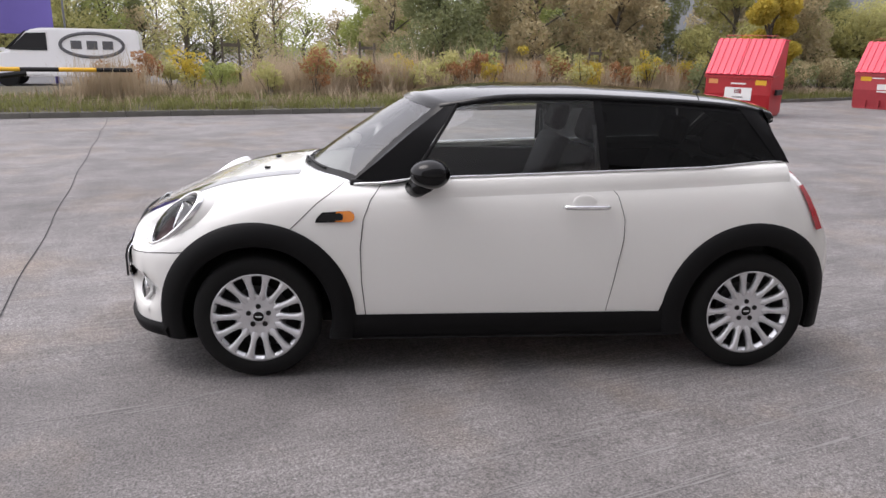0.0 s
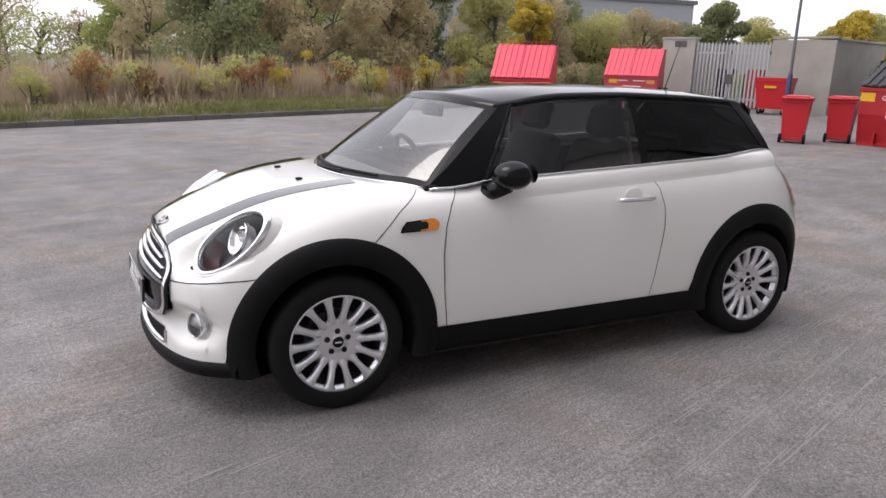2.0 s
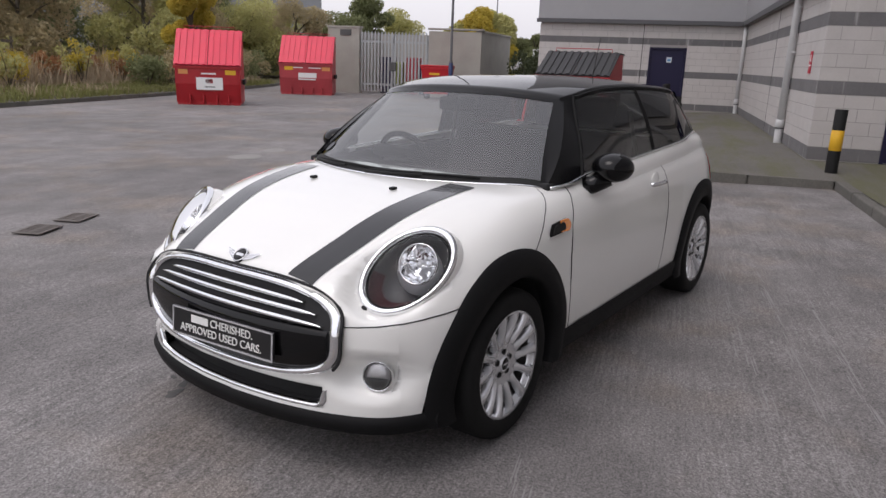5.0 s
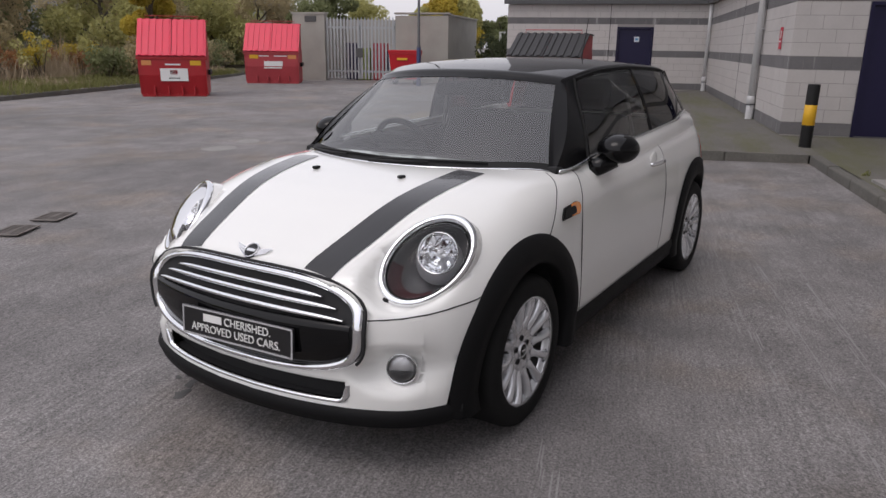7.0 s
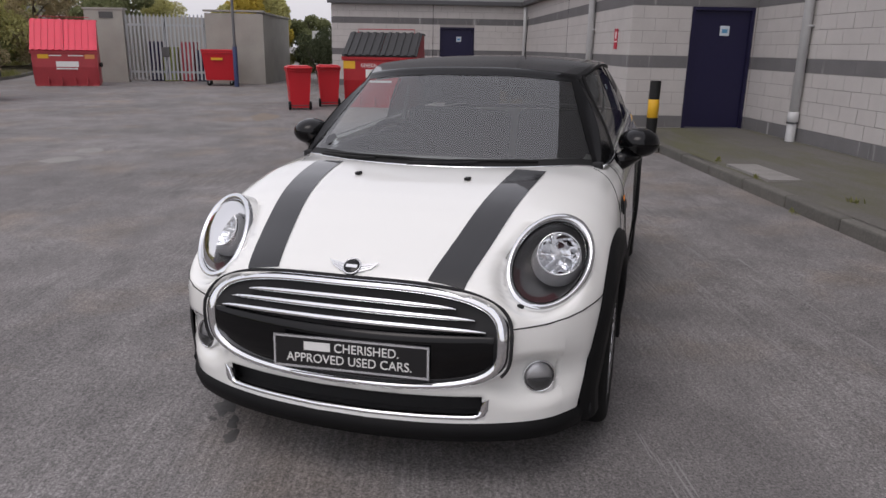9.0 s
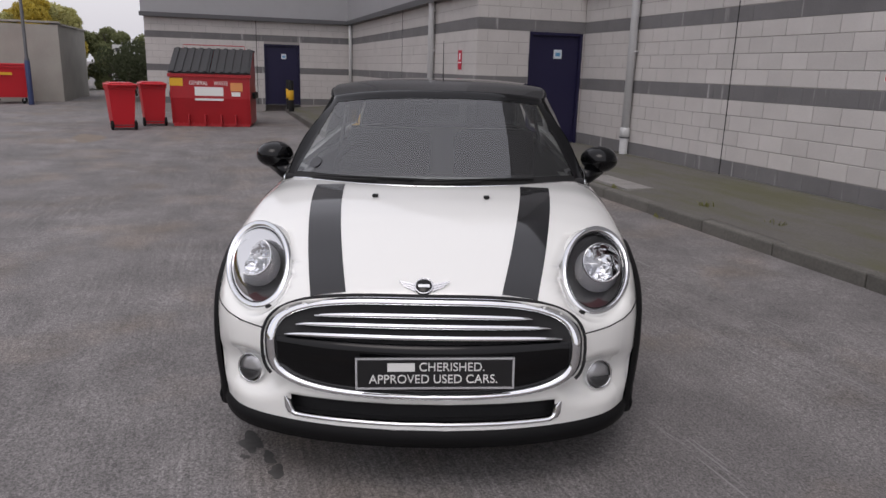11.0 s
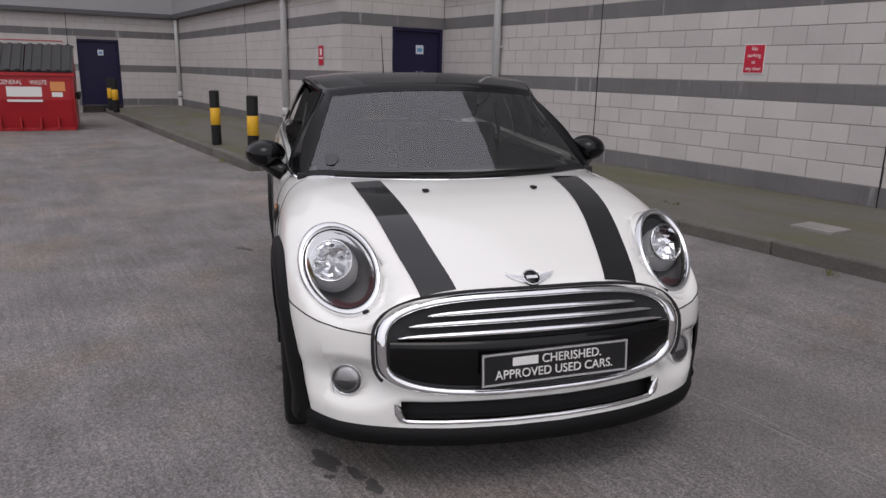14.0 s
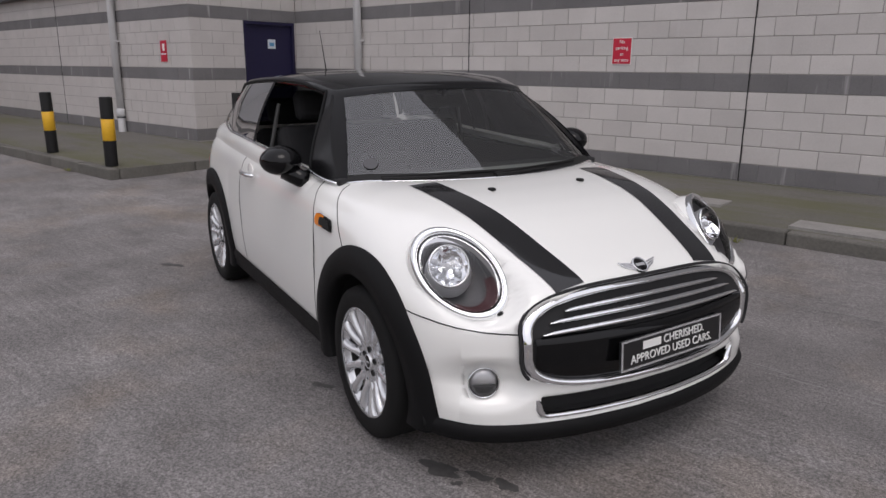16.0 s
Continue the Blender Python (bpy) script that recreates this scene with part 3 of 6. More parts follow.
# ---- bins ----
def skip_bin(m, width, depth, low, high, body, lid, label, stickers):
    """A front-loading waste skip; local x along its front, front at y=0 facing -y."""
    b = root("waste_skip", m, label, "bin", "waste skips")
    h = low
    front = [(0, 0.10, 0.06), (0, 0.0, h * 0.55), (0, 0.0, h), (0, depth, h * 1.12), (0, depth, 0.06)]
    bm = slab([(0.06, y, z) for _, y, z in front], (width - 0.12, 0, 0))
    part("body", bm, body, b)
    for x in (0.02, width - 0.08):
        part("side_frame", slab([(x, y, z) for _, y, z in front], (0.06, 0, 0)), body, b)
    rim = bmesh.new()
    box(-0.02, width + 0.02, -0.03, 0.05, h - 0.06, h + 0.02, 0.008, rim)
    part("rim", rim, body, b)
    for x in (width * 0.22, width * 0.42, width * 0.62, width * 0.8):
        part("foot_rib", box(x - 0.02, x + 0.02, -0.02, 0.12, 0.05, 0.28, 0.004), body, b)
    part("base", box(0.05, width - 0.05, 0.08, depth - 0.05, 0.0, 0.07), body, b)
    for x in (-0.07, width):
        part("fork_pocket", box(x, x + 0.07, 0.35, depth * 0.75, h * 0.55, h * 0.55 + 0.14, 0.01), MATT, b)
    # sloping lid in two halves, ribbed
    y0, z0, y1, z1 = -0.04, h + 0.03, depth * 0.62, high
    run = Vector((0, y1 - y0, z1 - z0))
    for k in range(2):
        xa, xb = (0.0, width / 2 - 0.01) if k == 0 else (width / 2 + 0.01, width)
        up = Vector((0, -run.z, run.y)).normalized() * 0.03
        lb = slab([(xa, y0, z0), (xb, y0, z0), (xb, y1, z1), (xa, y1, z1)], up)
        lid_ob = part("lid", lb, lid, b)
        n = 5
        for i in range(n):
            x = xa + (xb - xa) * (i + 0.5) / n
            p = Vector((x, y0, z0)) + up
            part("lid_rib", slab([p + Vector((-0.04, 0, 0)), p + Vector((0.04, 0, 0)), p + Vector((0.04, 0, 0)) + run, p + Vector((-0.04, 0, 0)) + run], up * 0.9), lid, lid_ob)
    part("hood", slab([(0.0, y1, z1), (width, y1, z1), (width, depth, z1 - 0.02), (0.0, depth, z1 - 0.02)], (0, 0, 0.03)), lid, b)
    side = [(0, 0.0, h), (0, y1, z1), (0, depth, z1 - 0.02), (0, depth, h * 1.0)]
    for x in (0.03, width - 0.06):
        part("cheek", slab([(x, y, z) for _, y, z in side], (0.03, 0, 0)), body, b)
    part("back", box(0.03, width - 0.03, depth - 0.03, depth, h * 0.9, z1 - 0.02), body, b)
    part("lift_bar", tube([(0.2, y1, z1 + 0.02), (0.2, y1, z1 + 0.11), (width - 0.2, y1, z1 + 0.11), (width - 0.2, y1, z1 + 0.02)], 0.012, 6), body, b)
    f = -0.006
    for kind, x0, x1, za, zb, mat in stickers:
        part(kind, box(x0 * width, x1 * width, f, 0.004, za * h, zb * h), mat, b)
    return b


ORANGE = material("orange_print", (0.72, 0.30, 0.10), 0.6)
NOTE_A = (("sticker", 0.06, 0.20, 0.80, 0.92, ORANGE), ("sticker", 0.76, 0.92, 0.80, 0.92, YELLOW), ("panel", 0.32, 0.72, 0.40, 0.72, WHITE), ("logo_block", 0.46, 0.57, 0.57, 0.68, OLDRED), ("print_bar", 0.40, 0.62, 0.80, 0.84, WHITE), ("print_bar", 0.44, 0.60, 0.46, 0.49, GREY))
NOTE_B = (("sticker", 0.10, 0.26, 0.80, 0.92, YELLOW), ("sticker", 0.80, 0.95, 0.80, 0.92, ORANGE), ("logo_block", 0.36, 0.70, 0.56, 0.72, WHITE), ("print_bar", 0.36, 0.68, 0.49, 0.53, WHITE), ("print_bar", 0.27, 0.45, 0.87, 0.90, WHITE), ("print_bar", 0.55, 0.78, 0.87, 0.90, WHITE))
NOTE_C = (("sticker", 0.01, 0.17, 0.78, 0.93, YELLOW), ("logo_block", 0.31, 0.66, 0.60, 0.77, WHITE), ("print_bar", 0.31, 0.66, 0.51, 0.55, WHITE), ("sticker", 0.75, 0.90, 0.70, 0.86, ORANGE), ("sticker", 0.76, 0.87, 0.60, 0.68, WHITE))


def facing(x0, y0, x1, y1, z=0.0):
    """The pose of a thing whose front runs from the first place to the second."""
    return pose(x0, y0, z, 0, 0, math.degrees(math.atan2(y1 - y0, x1 - x0)))


skip_bin(facing(13.18, 12.18, 14.0, 10.6), 1.79, 1.25, 1.05, 2.03, REDBIN, REDLID, "red steel waste skip with a bright ribbed sloping lid", NOTE_A)
skip_bin(facing(20.5, 13.08, 21.15, 11.2), 2.0, 1.3, 1.12, 2.13, OLDRED, REDLID, "faded red waste skip with dented front and sloping lid", NOTE_B)
skip_c = skip_bin(facing(13.92, 2.24, 13.66, 0.42), 1.83, 1.5, 1.19, 1.76, REDBIN, LIDGREY, "red waste skip with a dark grey ribbed lid", NOTE_C)
words("GENERAL", 0.13, WHITE, "lettering", skip_c, pose(0.66, -0.012, 1.0, 90, 0, 0), squeeze=0.75)
words("WASTE", 0.13, WHITE, "lettering", skip_c, pose(1.16, -0.012, 1.0, 90, 0, 0), squeeze=0.75)


def wheelie_bin(m, label):
    b = root("wheelie_bin", m, label, "bin", "wheelie bins")
    rows = [[(sx * w, sy * d - 0.02 * (z > 0.5), z) for sx, sy in ((-1, -1), (1, -1), (1, 1), (-1, 1))] for w, d, z in ((0.21, 0.24, 0.05), (0.215, 0.25, 0.12), (0.265, 0.31, 0.86), (0.285, 0.335, 0.87), (0.285, 0.335, 0.93))]
    bm = sheet(rows, loop=True)
    bm.verts.ensure_lookup_table()
    bm.faces.new([bm.verts[k] for k in (3, 2, 1, 0)])
    bm.faces.new([bm.verts[k] for k in (16, 17, 18, 19)])
    part("body", bm, REDPLAST, b)
    part("lid", box(-0.295, 0.295, -0.37, 0.37, 0.93, 0.975, 0.02), REDPLAST, b)
    part("lid_dome", box(-0.24, 0.24, -0.28, 0.28, 0.97, 1.0, 0.015), REDPLAST, b)
    part("handle", tube([(-0.2, 0.37, 0.93), (-0.2, 0.43, 0.95), (0.2, 0.43, 0.95), (0.2, 0.37, 0.93)], 0.016, 8), REDPLAST, b)
    for x in (-0.25, 0.22):
        w = lathe([(0.0, -0.03), (0.07, -0.03), (0.1, -0.022), (0.1, 0.022), (0.07, 0.03), (0, 0.03)], 16, axis="y")
        w.transform(Matrix.Translation((x + 0.015, 0.24, 0.1)) @ Matrix.Rotation(math.pi / 2, 4, "Z"))
        part("wheel", w, RUBBER, b)
    part("axle", tube([(-0.24, 0.24, 0.1), (0.24, 0.24, 0.1)], 0.012, 6), STEEL, b)
    return b


wheelie_bin(pose(13.15, 3.20, 0, 0, 0, 105), "bright red plastic wheelie bin standing on the yard")
wheelie_bin(pose(14.25, 2.63, 0, 0, 0, 100), "bright red plastic wheelie bin beside the skip")


def trade_bin(m):
    b = root("trade_bin", m, "red four wheeled trade bin with a flat lid", "bin")
    bm = sheet([[(sx * w, sy * d, z) for sx, sy in ((-1, -1), (1, -1), (1, 1), (-1, 1))] for w, d, z in ((0.55, 0.38, 0.2), (0.66, 0.5, 1.12), (0.69, 0.53, 1.13), (0.69, 0.53, 1.2))], loop=True)
    bm.verts.ensure_lookup_table()
    bm.faces.new([bm.verts[k] for k in (3, 2, 1, 0)])
    part("body", bm, REDPLAST, b)
    part("lid", box(-0.7, 0.7, -0.55, 0.54, 1.2, 1.26, 0.02), REDPLAST, b)
    part("sticker", box(-0.3, 0.15, -0.53, -0.49, 0.9, 0.98), YELLOW, b)
    for x in (-0.45, 0.45):
        for y in (-0.3, 0.3):
            w = lathe([(0.0, -0.025), (0.09, -0.025), (0.09, 0.025), (0, 0.025)], 14, axis="y")
            w.transform(Matrix.Translation((x, y, 0.09)))
            part("castor", w, RUBBER, b)
            part("castor_fork", box(x - 0.02, x + 0.02, y - 0.035, y + 0.035, 0.09, 0.22), GALV, b)
    return b


trade_bin(pose(22.75, 7.55, 0, 0, 0, -80) @ Matrix.Diagonal((0.86, 0.9, 1, 1)))


# ---- bin store with its gate ----
def bin_store():
    e = root("bin_store", pose(0, 0, 0), "grey block bin store with an open topped roof", "enclosure")
    x0, top = 24.0, 2.55
    part("pier", box(x0, x0 + 0.3, 11.35, 12.75, 0, top + 0.05), ENCL, e)
    part("front_wall", box(x0, x0 + 0.25, 6.2, 8.35, 0, top), ENCL, e)
    part("side_wall", box(x0 + 0.25, x0 + 5.2, 6.2, 6.45, 0, top), ENCL, e)
    part("side_wall", box(x0 + 0.3, x0 + 5.2, 12.5, 12.75, 0, top), ENCL, e)
    part("back_wall", box(x0 + 5.2, x0 + 5.45, 6.2, 12.75, 0, top), ENCL, e)
    for a in ((x0 - 0.03, x0 + 0.33, 11.3, 12.8), (x0 - 0.03, x0 + 0.28, 6.15, 8.4)):
        part("coping", box(*a, top + 0.05, top + 0.12, 0.01), ENCL, e)
    part("coping", box(x0 + 0.29, x0 + 5.5, 6.15, 6.5, top, top + 0.07, 0.01), ENCL, e)
    part("sign", box(x0 - 0.02, x0, 11.7, 12.2, top - 0.25, top - 0.02), GREY, e)
    g = root("palisade_gate", pose(x0 + 0.1, 8.4, 0), "galvanised steel palisade gate with pointed pales", "gate")
    for k in range(2):
        y0 = k * 1.48
        part("rail", box(0.03, 0.08, y0, y0 + 1.46, 0.35, 0.43), GALV, g)
        part("rail", box(0.03, 0.08, y0, y0 + 1.46, 2.05, 2.13), GALV, g)
        for y in (y0, y0 + 1.41):
            part("stile", box(0.03, 0.09, y, y + 0.05, 0.1, 2.35), GALV, g)
    for i in range(20):
        y = 0.05 + i * 0.147
        part("pale", slab([(0, y, 0.1), (0, y + 0.07, 0.1), (0, y + 0.07, 2.4), (0, y + 0.035, 2.5), (0, y, 2.4)], (0.025, 0, 0)), GALV, g)
    part("lock_box", box(-0.04, 0.0, 1.35, 1.65, 0.95, 1.3, 0.01), GREY, g)
    for i, (y, h, mat) in enumerate(((8.9, 1.2, DOORBLUE), (9.5, 1.5, OLDRED), (10.2, 1.3, LEAF_GREEN), (10.7, 1.5, DOORBLUE))):
        tagged(obj("stacked_crate", box(x0 + 1.3, x0 + 2.0, y - 0.25, y + 0.25, 0, h, 0.02), mat), "stacked coloured crates inside the bin store", "crate", "stored crates")


bin_store()


def lamp_column(x, y, height, label, head=True, base=None):
    c = root("lamp_column", pose(x, y, 0), label, "lamp post", "lamp columns")
    part("shaft", tube([(0, 0, 0), (0, 0, 1.4), (0, 0, 1.45), (0, 0, height)], [0.075, 0.075, 0.05, 0.035], 12), GUTTER, c, smooth=True)
    if base:
        part("base_sleeve", lathe([(0.082, 0.0), (0.082, 1.35), (0.06, 1.4)], 12), base, c, smooth=True)
    if head:
        part("arm", tube([(0, 0, height), (-0.1, 0, height + 0.1), (-0.7, 0.1, height + 0.15)], 0.03, 8), GUTTER, c)
        part("lantern", box(-1.2, -0.6, 0.0, 0.22, height + 0.1, height + 0.2, 0.03), GREY, c)
    return c


lamp_column(21.95, 6.8, 9.0, "dark steel lamp column with a blue painted base", base=material("blue_paint", (0.035, 0.05, 0.13), 0.5))
lamp_column(48.0, 11.2, 8.2, "tall dark lamp column far off beyond the hedge")


# ---- marks and ironwork in the yard ----
def flat_patch(name, cx, cy, rx, ry, turn, mat, label, seed, wob=0.25, lift=0.003, n=40):
    """A thin stain or patch with an uneven edge, lying on the yard."""
    rnd = random.Random(seed)
    ph = [rnd.uniform(0, 6.283) for _ in range(5)]
    bm, ring = bmesh.new(), []
    c = bm.verts.new((cx, cy, ground_height(cx, cy) + lift))
    for k in range(n):
        a = 2 * math.pi * k / n
        r = 1 + wob * sum(math.sin((j + 2) * a + ph[j]) / (j + 1.5) for j in range(5))
        x, y = rx * r * math.cos(a), ry * r * math.sin(a)
        x, y = cx + x * math.cos(turn) - y * math.sin(turn), cy + x * math.sin(turn) + y * math.cos(turn)
        ring.append(bm.verts.new((x, y, ground_height(x, y) + lift)))
    for k in range(n):
        bm.faces.new((c, ring[k], ring[(k + 1) % n]))
    return tagged(obj(name, bm, mat), label, "stain", kind="structure")


OIL = material("oil_stain", (0.075, 0.072, 0.07), 0.6, grain=0.4, scale=40, blotch=0.4, blotch_scale=9)
PATCH = material("pale_patch", (0.26, 0.25, 0.235), 0.8, grain=0.3, scale=60, blotch=0.3, blotch_scale=6)
RUST = material("brown_stain", (0.20, 0.165, 0.13), 0.8, grain=0.35, scale=60, blotch=0.3, blotch_scale=4)
for k, (x, y, rx, ry) in enumerate(((-1.33, 1.19, 0.085, 0.04), (-1.47, 1.13, 0.05, 0.022), (-1.58, 1.11, 0.045, 0.03), (-0.44, 1.03, 0.05, 0.025), (2.03, 0.46, 0.09, 0.035), (-1.44, 1.22, 0.02, 0.015))):
    flat_patch("ground_oil", x, y, rx, ry, 0.3, OIL, "dark oil spot on the concrete", 10 + k, 0.35)
for k, (x, y, rx, ry) in enumerate(((5.1, 4.92, 0.28, 0.20), (5.95, 4.93, 0.22, 0.18))):
    flat_patch("ground_patch", x, y, rx, ry, 0.0, PATCH, "pale worn patch in the concrete", 30 + k, 0.12)
for k, (x, y, rx, ry) in enumerate(((2.7, 10.4, 0.7, 0.28), (3.6, 9.6, 0.5, 0.2), (11.1, 3.6, 0.9, 0.25))):
    flat_patch("ground_stain", x, y, rx, ry, 0.2, RUST, "faint brown puddle stain on the concrete", 40 + k, 0.2)


def slab_joint(points, width, name="ground_joint"):
    bm = bmesh.new()
    rows = []
    for x, y, nx, ny in points:
        rows.append([(x - nx * width, y - ny * width, ground_height(x, y) + 0.004), (x + nx * width, y + ny * width, ground_height(x, y) + 0.004)])
    sheet(rows, bm)
    return tagged(obj(name, bm, MATT), "dark joint line between concrete bays", "joint", kind="structure")


slab_joint([(-2.78 + 0.56 * t + 0.012 * math.sin(t * 37), 0.2 + 13.0 * t, 1, 0) for t in [k / 60 for k in range(61)]], 0.005)
slab_joint([(-9 + 40 * t, 6.7 + 0.01 * math.sin(t * 60), 0, 1) for t in [k / 60 for k in range(61)]], 0.003)


def laid(x, y):
    """The height of the yard's half metre sheet at a place."""
    i, j = math.floor(x * 2) / 2, math.floor(y * 2) / 2
    u, v = (x - i) * 2, (y - j) * 2
    return (ground_height(i, j) * (1 - u) + ground_height(i + 0.5, j) * u) * (1 - v) + (ground_height(i, j + 0.5) * (1 - u) + ground_height(i + 0.5, j + 0.5) * u) * v


def scuffs(y0, x0, x1, count, seed, wide):
    """Broken pale scrape lines on the concrete, thin dashes in one mesh."""
    rnd, bm = random.Random(seed), bmesh.new()
    for _ in range(count):
        x, y, n = rnd.uniform(x0, x1), y0 + rnd.gauss(0, wide), rnd.uniform(0.08, 0.35)
        w = rnd.uniform(0.0015, 0.0045)
        sheet([[(x + n * t, y + 0.02 * n * t + s * w * (1 - (2 * t - 1) ** 4), laid(x + n * t, y) + 0.0016) for s in (-1, 1)] for t in (0.0, 0.15, 0.5, 0.85, 1.0)], bm)
    tagged(obj("ground_scuff", bm, SCUFF), "pale scrape marks on the concrete", "scuff", kind="structure")


scuffs(-1.69, -2.3, 1.5, 46, 1, 0.012)
scuffs(-1.93, -1.3, 1.0, 26, 2, 0.012)
scuffs(-1.45, -1.0, 1.6, 22, 3, 0.03)
scuffs(-0.52, -2.6, -1.7, 14, 4, 0.03)



def drain_grate(x, y, turn):
    g = root("drain_grate", pose(x, y, 0.003, 0, 0, turn), "rusty iron drain grating set in the yard", "drain", "yard drains")
    bm = bmesh.new()
    for a in ((-0.16, 0.16, -0.12, -0.10), (-0.16, 0.16, 0.10, 0.12), (-0.16, -0.14, -0.099, 0.099), (0.14, 0.16, -0.099, 0.099)):
        box(*a, 0, 0.008, bm=bm)
    part("frame", bm, RUSTY, g)
    for k in range(8):
        part("bar", box(-0.131 + k * 0.0345, -0.119 + k * 0.0345, -0.099, 0.099, 0.0, 0.007), RUSTY, g)
    part("cross_bar", box(-0.139, 0.139, -0.008, 0.008, 0.0005, 0.0065), RUSTY, g)
    part("pit", box(-0.139, 0.139, -0.099, 0.099, 0.0005, 0.002), MATT, g)


RUSTY = material("rusty_iron", (0.15, 0.132, 0.12), 0.7, grain=0.3, scale=60)
drain_grate(0.46, 3.97, 12)
drain_grate(0.94, 4.03, 12)

# pale pads, moss and weeds on the footway
part("pad", box(3.1, 4.15, -3.60, -3.24, 0.16, 0.194), PATCH, pavement)
part("pad", box(-2.35, -1.22, -3.55, -3.22, 0.15, 0.19), PATCH, pavement)
part("inspection_cover", box(-0.50, -0.14, -3.93, -3.63, 0.16, 0.213, 0.003), PATCH, pavement)


# ---- the car; local x to its nose, y to its left, z up ----
car = root("hatchback_car", Matrix.Translation((0, 0, -0.012)) @ pose(0, 0, 0, 0, 0, 161.5) @ pose(0, 0, 0, 0.9, 0, 0), "white three door hatchback with black roof and bonnet stripes", "car")
WB = 1.2475
TOP = ((-1.815, 0.46), (-1.795, 0.57), (-1.74, 0.74), (-1.66, 0.89), (-1.58, 0.985), (-1.50, 1.045), (-1.40, 1.07), (-0.94, 1.045), (-0.43, 1.022), (0.31, 0.99), (0.64, 0.978), (0.85, 0.975), (1.05, 0.972), (1.26, 0.952), (1.43, 0.922), (1.55, 0.888), (1.70, 0.828), (1.80, 0.784), (1.86, 0.755), (1.895, 0.733), (1.915, 0.706), (1.94, 0.655), (1.965, 0.59), (1.985, 0.54), (2.0, 0.48))
WIDE = ((-1.815, 0.45), (-1.795, 0.58), (-1.74, 0.68), (-1.66, 0.755), (-1.5, 0.815), (-1.3, 0.845), (-0.9, 0.845), (0.0, 0.845), (0.9, 0.848), (1.25, 0.850), (1.45, 0.842), (1.6, 0.817), (1.70, 0.785), (1.78, 0.735), (1.84, 0.675), (1.88, 0.61), (1.915, 0.53), (1.945, 0.44), (1.975, 0.31), (1.99, 0.20), (2.0, 0.09))
POWER = ((-1.815, 3.0), (-1.6, 4.5), (-1.3, 8.0), (0.6, 9.0), (0.95, 7.0), (1.25, 5.2), (1.45, 4.0), (1.6, 3.2), (1.75, 2.9), (2.0, 3.0))
BASE = ((-1.815, 0.38), (-1.78, 0.30), (-1.6, 0.27), (-0.8, 0.322), (0.72, 0.296), (1.5, 0.27), (1.7, 0.26), (1.9, 0.25), (1.96, 0.26), (2.0, 0.33))


def arch_z(x, r=0.468):
    """The top edge of the wheel arch cladding over x, or 0 away from the wheels."""
    for c in (WB, -WB):
        if abs(x - c) < r:
            return 0.312 + math.sqrt(r * r - (x - c) ** 2)
    return 0.0


def tuck(z):
    return 1 - 0.055 * max(0.0, (z - 0.56) / 0.44) ** 2 - 0.10 * max(0.0, 0.50 - z) ** 2 * 4


def y_side(x, z):
    """The half width of the body at a height."""
    h, n = lerp_table(TOP, x), lerp_table(POWER, x)
    z0 = min(0.52, h - 0.14)
    s = min(1.0, max(0.0, (z - z0) / (h - z0)))
    return lerp_table(WIDE, x) * max(0.0, 1 - s**n) ** (1 / n) * tuck(z)


def z_top(x, y):
    """The height of the body's upper side at a place."""
    lo, hi = 0.3, lerp_table(TOP, x)
    for _ in range(40):
        mid = (lo + hi) / 2
        lo, hi = (mid, hi) if y_side(x, mid) > abs(y) else (lo, mid)
    return lo


def x_front(y, z):
    """The foremost place of the body's nose at a width and height."""
    lo, hi = 1.2, 2.0
    for _ in range(40):
        mid = (lo + hi) / 2
        ok = lerp_table(TOP, mid) > z and y_side(mid, z) > abs(y)
        lo, hi = (mid, hi) if ok else (lo, mid)
    return lo


def section(x, count=30, floor=None):
    """Points up the left side of the body, from its lower edge to the middle line."""
    h, n = lerp_table(TOP, x), lerp_table(POWER, x)
    z0, zb, edge = min(0.52, h - 0.14), lerp_table(BASE, x), arch_z(x)
    zs = [zb + (z0 - zb) * k / 6 for k in range(6)]
    m = count - 6
    zs += [z0 + (h - z0) * math.sin(math.pi / 2 * k / (m - 1)) ** (2 / n) for k in range(m)]
    pts = []
    for z in zs:
        z = max(z, min(edge, h - 0.01))
        pts.append((x, y_side(x, z) if z < h - 1e-6 else 0.0, z))
    return pts


def nose(y, z):
    """The leaning face of the grille and bumper bar."""
    return 2.009 - 0.285 * y * y - 0.62 * max(0.0, z - 0.575)


def stations(a, b, n):
    return [a + (b - a) * k / n for k in range(n + 1)]


def nose_zone(y, z, wide, high, low):
    """Whether a place lies on the bumper's face: square below, rounded over the grille."""
    wide = 0.556 if wide > 0.57 and z > 0.5965 else wide
    return abs(y) < wide and z > low and (z < (0.5965 if wide > 0.57 else 0.55) or (abs(y) / wide) ** 3 + ((z - 0.55) / high) ** 3 < 1)


def fog_scoop(x, y, z):
    s = step01(1.25 - math.hypot((abs(y) - 0.635) / 0.15, (z - 0.415) / 0.085))
    return (x - 0.058 * s, y - math.copysign(0.03, y) * s, z)


